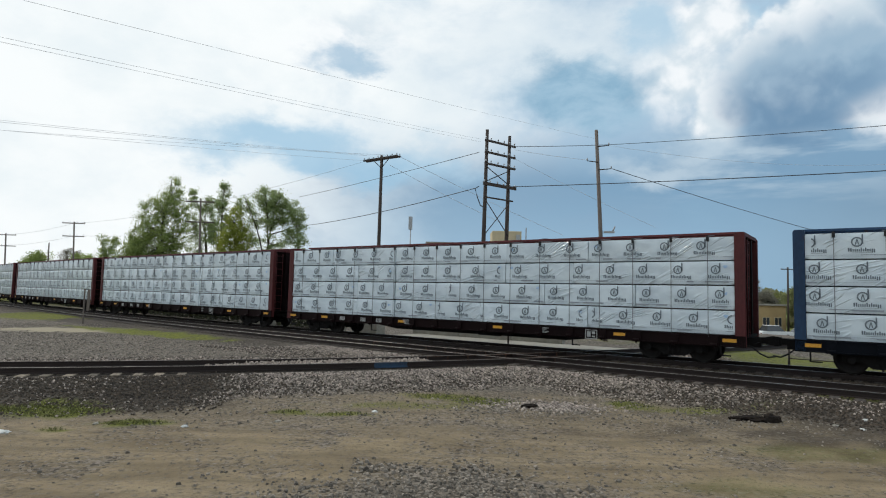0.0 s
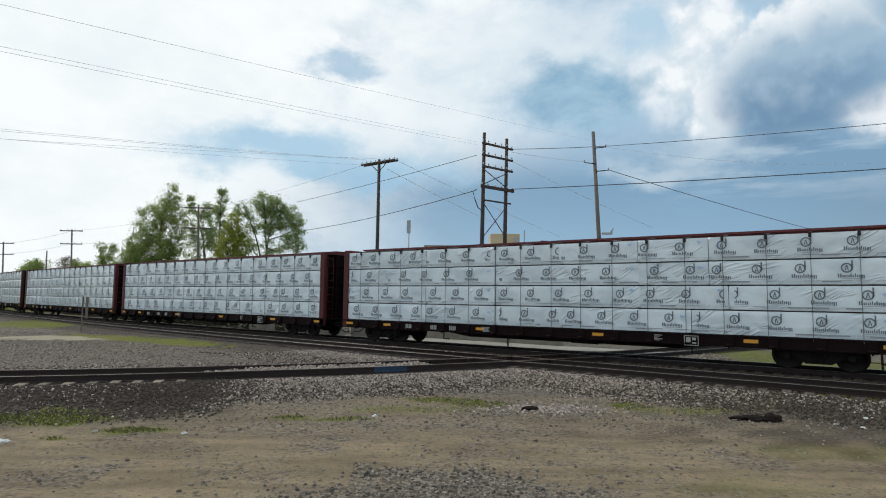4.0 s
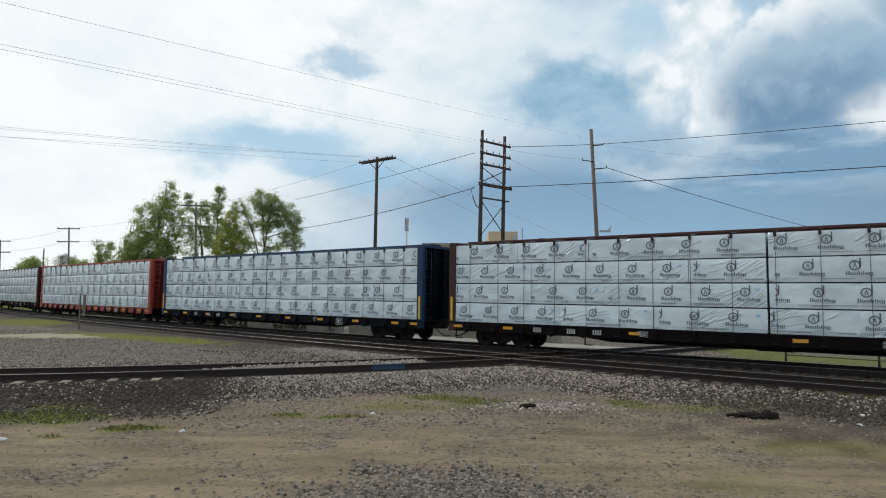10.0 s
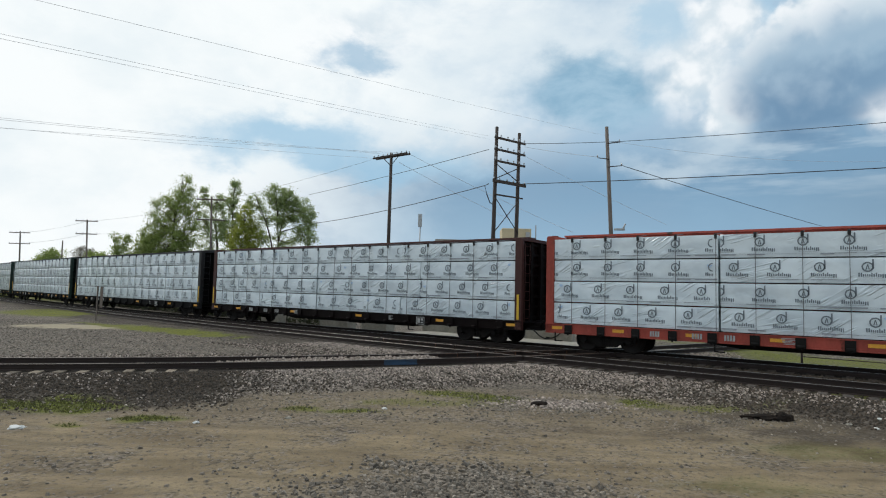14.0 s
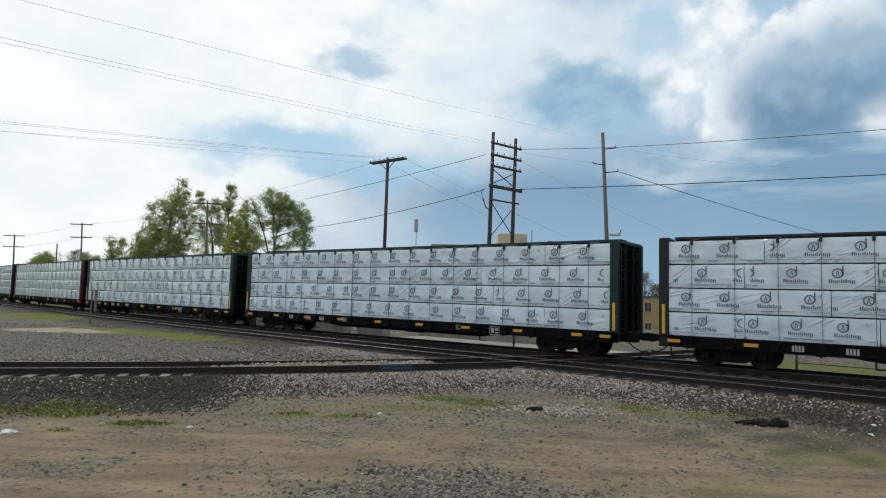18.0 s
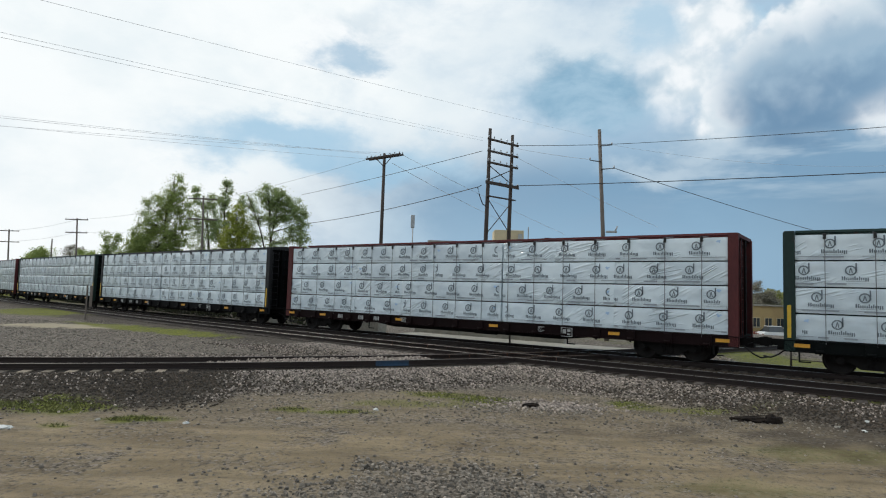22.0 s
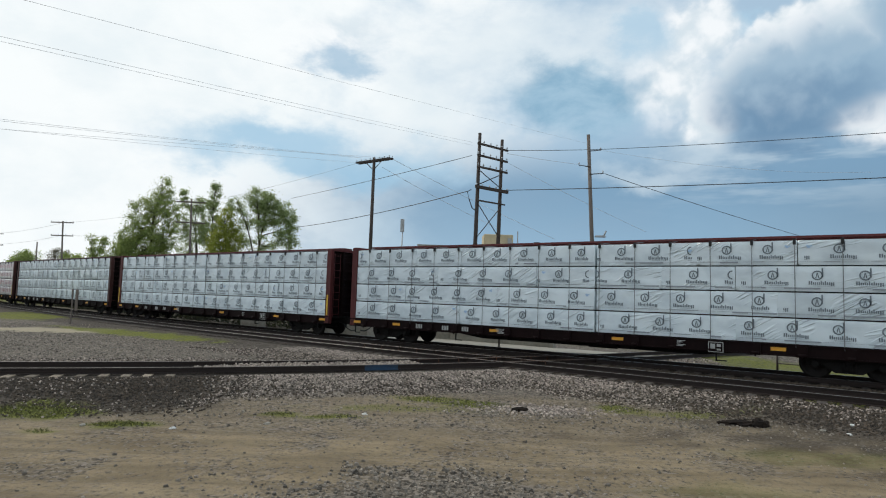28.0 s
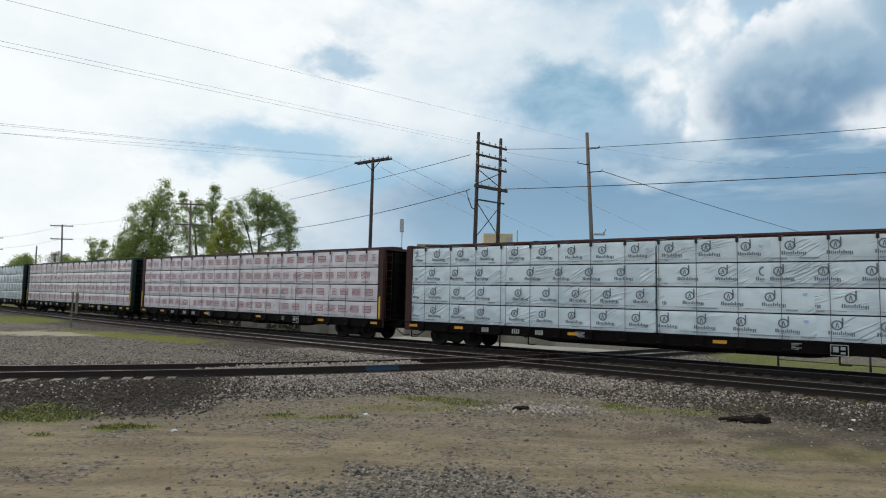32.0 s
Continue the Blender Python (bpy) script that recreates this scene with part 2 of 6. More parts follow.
def wrap_material(name, tint, dim):
    """White woven plastic lumber wrap: glossy, creased on the slant, a little dirty."""
    m = bpy.data.materials.new(name)
    m.use_nodes = True
    k = Nodes(m.node_tree)
    co = k.add("ShaderNodeTexCoord").outputs["Object"]
    piece = k.add("ShaderNodeObjectInfo").outputs["Random"]
    slid = k.add("ShaderNodeVectorMath")
    slid.operation = "ADD"
    k.put(slid.inputs[0], co)
    k.put(slid.inputs[1], k.math("MULTIPLY", piece, 37.0))
    own = slid.outputs[0]
    shade = k.noise(k.scaled(own, (0.7, 1, 1.3)), 1.3, 4.0, 0.5)
    c = k.mix(k.smooth(shade, 0.34, 0.60), dim, tint)
    hsv = k.add("ShaderNodeHueSaturation")
    k.put(hsv.inputs["Value"], k.math("MULTIPLY_ADD", piece, 0.10, 0.94))
    k.put(hsv.inputs["Color"], c)
    b = k.add("ShaderNodeBsdfPrincipled")
    k.put(b.inputs["Base Color"], hsv.outputs[0])
    b.inputs["Roughness"].default_value = 0.20
    b.inputs["Specular IOR Level"].default_value = 0.6

    def slanted(turn, stretch, scale):
        n = k.add("ShaderNodeMapping")
        k.put(n.inputs["Vector"], own)
        n.inputs["Rotation"].default_value = (0, radians(turn), 0)
        n.inputs["Scale"].default_value = stretch
        n.vector_type = "TEXTURE"
        return k.noise(n.outputs[0], scale, 1.5, 0.5, 0.25)

    def crease(turn, stretch, thin):
        """Long straight pull lines across the sheet."""
        n = slanted(turn, stretch, 1.0)
        return k.smooth(k.math("ABSOLUTE", k.math("SUBTRACT", n, 0.5)), thin, 0.0)

    torn = k.smooth(k.noise(own, 0.8, 2.0, 0.5), 0.53, 0.61)
    fold = k.math("MULTIPLY", crease(-33, (3.2, 1, 0.21), 0.06), torn)
    loose = k.smooth(k.noise(k.scaled(own, (1, 1, 1.4)), 0.7, 2.0, 0.5), 0.56, 0.64)
    fold = k.math("ADD", fold, k.math("MULTIPLY", k.math("MULTIPLY", crease(-14, (3.5, 1, 0.22), 0.06), loose), 0.8))
    fold = k.math("ADD", k.math("MULTIPLY", fold, 0.46), k.math("MULTIPLY", k.noise(own, 1.5, 2.0, 0.5, 0.4), 0.75))
    r = k.add("ShaderNodeBump")
    r.inputs["Strength"].default_value = 0.95
    r.inputs["Distance"].default_value = 0.06
    k.put(r.inputs["Height"], fold)
    k.put(b.inputs["Normal"], r.outputs[0])
    k.tree.links.new(b.outputs[0], k.add("ShaderNodeOutputMaterial").inputs[0])
    return m


def paint(name, c, rust=(0.07, 0.03, 0.018), spec=0.4):
    return surface(name, c, tuple(v * 0.6 for v in c), 1.3, 0.66, 0.0, 0.25, 22, rust, 0.60, 1.8, (1, 1, 0.45), spec=spec)


WRAP = wrap_material("white_wrap", (0.80, 0.885, 0.915), (0.665, 0.75, 0.79))
WRAP_PINK = wrap_material("pinkish_wrap", (0.82, 0.76, 0.77), (0.70, 0.64, 0.66))
INK = surface("slate_ink", (0.12, 0.15, 0.175), (0.20, 0.235, 0.26), 6, 0.6)
INK_FAINT = surface("faint_grey_ink", (0.36, 0.40, 0.43), (0.28, 0.31, 0.34), 6, 0.6)
INK_RED = surface("red_ink", (0.36, 0.10, 0.12), (0.42, 0.17, 0.18), 6, 0.6)
SPRAY = surface("light_blue_spray", (0.38, 0.56, 0.78), (0.5, 0.66, 0.82), 12, 0.7)
PAINTS = {
    "maroon": paint("maroon_steel_paint", (0.115, 0.022, 0.022)),
    "brown": paint("dark_brown_steel_paint", (0.075, 0.026, 0.022)),
    "blue": paint("navy_blue_steel_paint", (0.020, 0.055, 0.12)),
    "red": paint("faded_red_steel_paint", (0.42, 0.075, 0.05)),
    "green": paint("dark_green_steel_paint", (0.013, 0.036, 0.029)),
    "black": paint("black_steel_paint", (0.020, 0.020, 0.022)),
}
# grime plus backlit shade, both put into the colour of ends, sills and pockets
SHADED_GRIME = {key: paint("shaded_grimy_" + key + "_steel", tuple(0.45 * v + 0.002 for v in value), (0.018, 0.011, 0.009), 0.1) for key, value in
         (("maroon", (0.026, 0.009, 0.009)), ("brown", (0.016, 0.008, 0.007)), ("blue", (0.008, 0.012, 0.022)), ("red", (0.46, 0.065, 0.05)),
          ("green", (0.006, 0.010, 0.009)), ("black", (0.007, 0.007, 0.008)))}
FRAME_BLACK = surface("shaded_grimy_black_steel", (0.016, 0.014, 0.013), (0.008, 0.0075, 0.007), 2.5, 0.85, 0.0, 0.3, 25, (0.035, 0.02, 0.014), 0.62, spec=0.2)
WHEEL_STEEL = surface("wheel_steel", (0.022, 0.018, 0.016), (0.012, 0.010, 0.009), 5, 0.7, 0.0, 0.15, 40, (0.04, 0.02, 0.014), 0.6, spec=0.25)
RUBBER = surface("black_rubber", (0.02, 0.02, 0.02), None, 8, 0.7)
AMBER = surface("amber_reflector", (0.85, 0.42, 0.03), (0.62, 0.27, 0.03), 4, 0.4, rust=(0.12, 0.06, 0.03), rust_at=0.6)
YELLOW = surface("yellow_marker", (0.78, 0.50, 0.03), (0.6, 0.36, 0.03), 4, 0.5)
WHITE_PAINT = surface("white_stencil", (0.48, 0.48, 0.46), (0.28, 0.28, 0.27), 5, 0.7)
CABLE = surface("steel_cable", (0.20, 0.21, 0.22), (0.12, 0.125, 0.13), 20, 0.6, 0.3)
RAIL_SIDE = surface("rusty_rail", (0.036, 0.022, 0.017), (0.016, 0.011, 0.010), 3, 0.7, 0.3, 0.2, 30, stretch=(1, 1, 3), space="Generated")
RAIL_RUST = surface("orange_rusted_steel", (0.13, 0.052, 0.024), (0.03, 0.018, 0.013), 1.2, 0.85, 0.1, 0.2, 30)
RAIL_TOP = surface("polished_rail_head", (0.30, 0.28, 0.26), (0.15, 0.135, 0.125), 4, 0.32, 0.7)
RAIL_DULL = surface("dull_rail_head", (0.17, 0.145, 0.125), (0.08, 0.065, 0.055), 4, 0.45, 0.5)
RAIL_BLUE = surface("blue_painted_rail", (0.018, 0.055, 0.11), (0.012, 0.03, 0.06), 4, 0.6)
# paler tie colour for the left stretch of the crossing line
TIE_PALE = surface("pale_tie", (0.29, 0.24, 0.175), (0.13, 0.10, 0.075), 3, 0.9, 0, 0.5, 30, stretch=(6, 0.6, 1), vary=0.5)
TIE = surface("weathered_tie", (0.105, 0.083, 0.066), (0.036, 0.028, 0.023), 3, 0.9, 0, 0.5, 30, stretch=(6, 0.6, 1), vary=0.3)
STONE = surface("ballast_stone", (0.46, 0.385, 0.325), (0.24, 0.195, 0.165), 9, 0.9, vary=0.55, island=True)
DARK_STONE = surface("dark_ballast_stone", (0.096, 0.071, 0.049), (0.036, 0.027, 0.019), 9, 0.85, vary=0.6, island=True)
PEBBLE = surface("gravel_stone", (0.27, 0.23, 0.185), (0.115, 0.098, 0.078), 9, 0.9, vary=0.6, island=True)
GRASS = surface("spring_grass", (0.115, 0.12, 0.030), (0.06, 0.065, 0.018), 2, 0.8, vary=0.4, island=True)
CONCRETE = surface("pale_concrete", (0.38, 0.35, 0.29), (0.23, 0.21, 0.175), 0.8, 0.85, 0, 0.3, 20, (0.25, 0.23, 0.2), 0.62)
CREOSOTE = surface("dark_pole_timber", (0.075, 0.055, 0.045), (0.035, 0.027, 0.023), 2, 0.85, 0, 0.4, 20, stretch=(5, 5, 0.4))
GREY_TIMBER = surface("grey_pole_timber", (0.19, 0.155, 0.13), (0.12, 0.10, 0.085), 2, 0.85, 0, 0.4, 20, stretch=(5, 5, 0.4))
INSULATOR = surface("pale_insulator", (0.62, 0.64, 0.66), None, 8, 0.3)
WIRE = surface("dark_wire", (0.05, 0.05, 0.055), None, 8, 0.6)
WIRE_PALE = surface("weathered_aluminium_wire", (0.72, 0.74, 0.76), None, 8, 0.5)
BARK = surface("tree_bark", (0.12, 0.10, 0.08), (0.06, 0.05, 0.04), 3, 0.9, 0, 0.5, 12, stretch=(4, 4, 0.6))
LEAF = surface("spring_leaf", (0.37, 0.44, 0.20), (0.27, 0.335, 0.14), 0.6, 0.6, vary=0.28, island=True, thin=0.6)
LEAF_LIME = surface("yellow_green_leaf", (0.40, 0.43, 0.085), (0.27, 0.31, 0.06), 0.6, 0.6, vary=0.28, island=True, thin=0.55)
LEAF_DARK = surface("deep_green_leaf", (0.345, 0.415, 0.135), (0.215, 0.275, 0.08), 0.4, 0.6, vary=0.30, island=True, thin=0.55)
LEAF_SCRUB = surface("scrub_leaf", (0.28, 0.30, 0.10), (0.17, 0.175, 0.07), 0.3, 0.7, vary=0.4, island=True, thin=0.3)
LEAF_BRAMBLE = surface("bramble_leaf", (0.055, 0.060, 0.022), (0.028, 0.028, 0.015), 0.25, 0.8, vary=0.45, island=True)
LEAF_PALE = surface("budding_leaf", (0.24, 0.22, 0.15), (0.15, 0.13, 0.10), 0.6, 0.7, vary=0.4, island=True)
TAN = surface("tan_render", (0.50, 0.36, 0.17), (0.40, 0.28, 0.13), 0.6, 0.85, 0, 0.2, 15)
ROOFING = surface("brown_shingle", (0.16, 0.13, 0.11), (0.10, 0.08, 0.07), 3, 0.9, 0, 0.4, 12)
GLASS_DARK = surface("window_glass", (0.05, 0.06, 0.07), None, 3, 0.12, spec=0.8)
CAR_WHITE = surface("white_car_paint", (0.80, 0.81, 0.82), (0.74, 0.75, 0.76), 2, 0.25)
CAR_RED = surface("dull_red_car_paint", (0.22, 0.06, 0.05), None, 2, 0.3)
CAR_DARK = surface("dark_car_paint", (0.05, 0.055, 0.06), None, 2, 0.3)
PALE_SIDING = surface("cream_panel", (0.60, 0.50, 0.32), (0.5, 0.42, 0.27), 0.7, 0.8)
GALV = surface("galvanised_steel", (0.45, 0.46, 0.46), (0.33, 0.34, 0.34), 4, 0.5, 0.5)
ROTTEN = surface("rotten_timber", (0.030, 0.022, 0.017), (0.012, 0.010, 0.009), 6, 0.95, 0, 0.6, 25, spec=0.1)
PAPER = surface("scrap_paper", (0.75, 0.74, 0.70), (0.6, 0.6, 0.57), 8, 0.8)


# ---- small mesh kit ----
def quadbox(bm, lo, hi, m=None, mat=0):
    """A box from corner lo to corner hi, added to bm."""
    (x0, y0, z0), (x1, y1, z1) = lo, hi
    vs = [Vector(p) for p in ((x0, y0, z0), (x1, y0, z0), (x1, y1, z0), (x0, y1, z0), (x0, y0, z1), (x1, y0, z1), (x1, y1, z1), (x0, y1, z1))]
    vs = [bm.verts.new(m @ v if m else v) for v in vs]
    for f in ((0, 3, 2, 1), (4, 5, 6, 7), (0, 1, 5, 4), (1, 2, 6, 5), (2, 3, 7, 6), (3, 0, 4, 7)):
        bm.faces.new([vs[i] for i in f]).material_index = mat


def bevelled(bm, size):
    bmesh.ops.bevel(bm, geom=list(bm.edges), offset=size, segments=1, affect="EDGES", clamp_overlap=True)


def rod(bm, a, b, r0, r1=None, n=8, mat=0, caps=True):
    """A round bar from a to b."""
    a, b = Vector(a), Vector(b)
    r1 = r0 if r1 is None else r1
    w = (b - a).normalized()
    u = w.orthogonal().normalized()
    v = w.cross(u)
    rings = []
    for p, r in ((a, r0), (b, r1)):
        rings.append([bm.verts.new(p + (u * math.cos(i * math.tau / n) + v * math.sin(i * math.tau / n)) * r) for i in range(n)])
    for i in range(n):
        j = (i + 1) % n
        f = bm.faces.new((rings[0][i], rings[0][j], rings[1][j], rings[1][i]))
        f.smooth, f.material_index = True, mat
    if caps:
        for ring, flip in ((rings[0], True), (rings[1], False)):
            bm.faces.new(ring[::-1] if flip else ring).material_index = mat


def tube(bm, pts, r, n=5, mat=0):
    """A thin bent bar along points."""
    pts = [Vector(p) for p in pts]
    rings = []
    for i, p in enumerate(pts):
        w = (pts[min(i + 1, len(pts) - 1)] - pts[max(i - 1, 0)]).normalized()
        u = w.cross(Vector((0.02, 0.01, 1))).normalized()
        v = w.cross(u)
        rings.append([bm.verts.new(p + (u * math.cos(k * math.tau / n) + v * math.sin(k * math.tau / n)) * r) for k in range(n)])
    for a, b in zip(rings, rings[1:]):
        for i in range(n):
            f = bm.faces.new((a[i], a[(i + 1) % n], b[(i + 1) % n], b[i]))
            f.smooth, f.material_index = True, mat


def prism(bm, outline, y0, y1, mat=0):
    """An outline in x and z, drawn out from y0 to y1."""
    a = [bm.verts.new((x, y0, z)) for x, z in outline]
    b = [bm.verts.new((x, y1, z)) for x, z in outline]
    n = len(outline)
    fs = [bm.faces.new(a), bm.faces.new(b[::-1])]
    for i in range(n):
        fs.append(bm.faces.new((a[i], b[i], b[(i + 1) % n], a[(i + 1) % n])))
    for f in fs:
        f.material_index = mat


def mesh(name, bm, *materials):
    bmesh.ops.recalc_face_normals(bm, faces=bm.faces)
    me = bpy.data.meshes.new(name)
    bm.to_mesh(me)
    bm.free()
    for m in materials:
        me.materials.append(m)
    return me


def arrays(name, verts, faces, *materials):
    me = bpy.data.meshes.new(name)
    me.from_pydata(verts, [], faces)
    for m in materials:
        me.materials.append(m)
    return me


def put_part(name, me, parent, m=None, label=""):
    """One mesh object under a thing or a part."""
    ob = new(name, me)
    ob.parent = parent
    if m is not None:
        ob.matrix_basis = m
    return tagged(ob, label)


def part(name, bm, material, parent, label=""):
    return put_part(name, mesh(name, bm, material), parent, None, label)


def thing(name, label, category, group="", m=None, kind=""):
    ob = new(name)
    if m is not None:
        ob.matrix_basis = m
    return tagged(ob, label, category, group, kind)


# ---- the three tracks: lines in plan ----
TRAIN_ORIGIN, TRAIN_HEADING, TRAIN_BEND = (0.0, 29.133), -0.62648, 0.002114


def train_line(s):
    """Place and heading on the centre line of the train's track, s metres along it."""
    h = TRAIN_HEADING + TRAIN_BEND * s
    x = TRAIN_ORIGIN[0] + (math.sin(h) - math.sin(TRAIN_HEADING)) / TRAIN_BEND
    y = TRAIN_ORIGIN[1] - (math.cos(h) - math.cos(TRAIN_HEADING)) / TRAIN_BEND
    return x, y, h


def near_line(s):
    """The track in front of the train's, drawing slowly away from it to the right."""
    x, y, h = train_line(s)
    off = 2.0 + 1.75 * max(0.0, min(1.6, (s + 50) / 50)) if s > -50 else 2.0
    return x + math.sin(h) * off, y - math.cos(h) * off, h


def cross_line(s):
    """The track that crosses both on the level: straight to the left, then bending away."""
    h0, b = radians(13.5), 0.0155
    if s < 0:
        return -12.45 + s * math.cos(h0), 16.65 + s * math.sin(h0), h0
    e = min(s, 26.0)
    h = h0 + b * e
    x, y = -12.45 + (math.sin(h) - math.sin(h0)) / b, 16.65 - (math.cos(h) - math.cos(h0)) / b
    return x + (s - e) * math.cos(h), y + (s - e) * math.sin(h), h


LINES = {"train": (train_line, -230, 75), "near": (near_line, -230, 75), "cross": (cross_line, -45, 75)}


def gap_to(line, x, y):
    """Distance of many points from a track's centre line."""
    f, a, b = LINES[line]
    pts = np.array([f(s)[:2] for s in np.arange(a, b, 1.0)])
    best = np.full(x.shape, 1e9)
    for p, q in zip(pts, pts[1:]):
        d = q - p
        t = np.clip(((x - p[0]) * d[0] + (y - p[1]) * d[1]) / (d @ d), 0, 1)
        best = np.minimum(best, np.hypot(x - p[0] - t * d[0], y - p[1] - t * d[1]))
    return best


def ramp(v, a, b):
    t = np.clip((v - a) / (b - a), 0, 1)
    return t * t * (3 - 2 * t)


def lumps(x, y, size, seed=0.0):
    """Cheap smooth random relief from a few crossed waves."""
    out = np.zeros_like(x)
    for i in range(6):
        a = i * 1.13 + seed
        out += np.sin((x * math.cos(a) + y * math.sin(a)) * math.tau / (size * (0.7 + 0.23 * i)) + i * 2.1 + seed * 3)
    return out / 6


BED = -0.20      # top of the ballast; rail heads are at 0


def ground_height(x, y):
    dt, dn, dc = gap_to("train", x, y), gap_to("near", x, y), gap_to("cross", x, y)
    front = y < (29 - 0.72 * x)
    base = np.where(front, -0.55, -0.42)
    yard = ramp(x, 2.0, -9.0) * ramp(y, 16.5, 19.5)            # raised gravel yard between the tracks
    base = base + 0.20 * yard * front
    base = base - 2.4 * ramp(x + 0.55 * y, 45, 95) * ramp(y, 27, 75)   # the land falls away beyond the tracks
    shoulder = np.minimum(np.minimum(dt, dn), dc)
    top = ramp(shoulder, 3.3, 1.45)
    z = base + (BED - base) * top
    z = z + 0.035 * lumps(x, y, 3.1) * (1 - ramp(shoulder, 1.7, 1.2)) + 0.02 * lumps(x, y, 0.9, 1.7) * (1 - ramp(shoulder, 1.9, 1.4))
    ruts = np.exp(-((y - 10.9 - 0.25 * np.sin(x * 0.35)) / 0.28) ** 2) + np.exp(-((y - 9.2 - 0.2 * np.sin(x * 0.3 + 1)) / 0.3) ** 2)
    z = z - 0.035 * ruts * (np.abs(x) < 30)
    far = np.hypot(x, y)
    return np.where(far > 400, np.minimum(z, -2.0), z), shoulder


def spread(lo, hi, step, reach):
    """Even steps from lo to hi, then growing ones out to reach."""
    mid = list(np.arange(lo, hi + step / 2, step))
    out, d = [], step
    while not out or out[-1] < reach:
        d *= 1.33
        out.append((out[-1] if out else 0) + d)
    return np.array([lo - o for o in out[::-1]] + mid + [hi + o for o in out])


def blot(x, y, cx, cy, rx, ry, turn=0.0, rag=0.5):
    """1 inside a ragged patch, 0 outside."""
    c, s = math.cos(radians(turn)), math.sin(radians(turn))
    u, v = ((x - cx) * c + (y - cy) * s) / rx, (-(x - cx) * s + (y - cy) * c) / ry
    return ramp(np.hypot(u, v) + rag * lumps(x, y, 1.3, cx), 1.25, 0.6)


def grass_cover(x, y, shoulder):
    g = np.maximum.reduce([blot(x, y, -9.0, 13.4, 2.0, 0.62), blot(x, y, -8.7, 14.2, 0.9, 0.4) * 0.7, blot(x, y, -6.3, 12.42, 0.85, 0.28),
                           blot(x, y, -7.4, 11.75, 0.3, 0.16) * 0.8, blot(x, y, -3.4, 13.9, 0.45, 0.25) * 0.8, blot(x, y, -2.1, 13.85, 0.8, 0.25) * 0.7,
                           blot(x, y, 0.3, 16.35, 1.5, 0.5, -18) * 0.62, blot(x, y, 1.1, 15.85, 1.0, 0.5) * 0.72, blot(x, y, 5.0, 15.7, 0.8, 0.5) * 0.6, blot(x, y, 6.4, 15.2, 1.6, 0.35) * 0.45, blot(x, y, 7.8, 11.4, 2.2, 0.6) * 0.2, blot(x, y, 4.6, 9.2, 1.4, 0.4) * 0.18, blot(x, y, -1.0, 15.0, 1.9, 0.4) * 0.38,
                           blot(x, y, -32.6, 48.2, 6.0, 3.0, 150), blot(x, y, -17.2, 34.0, 7.2, 1.0, 146), blot(x, y, 18, 25.5, 9, 2.4, -25) * 0.58, blot(x, y, 26, 36, 16, 6, -10) * 0.42,
                           blot(x, y, 11, 15.6, 2.0, 0.5) * 0.5])
    rough = ramp(y, 60, 110)
    return np.maximum(g, rough * 0.9)


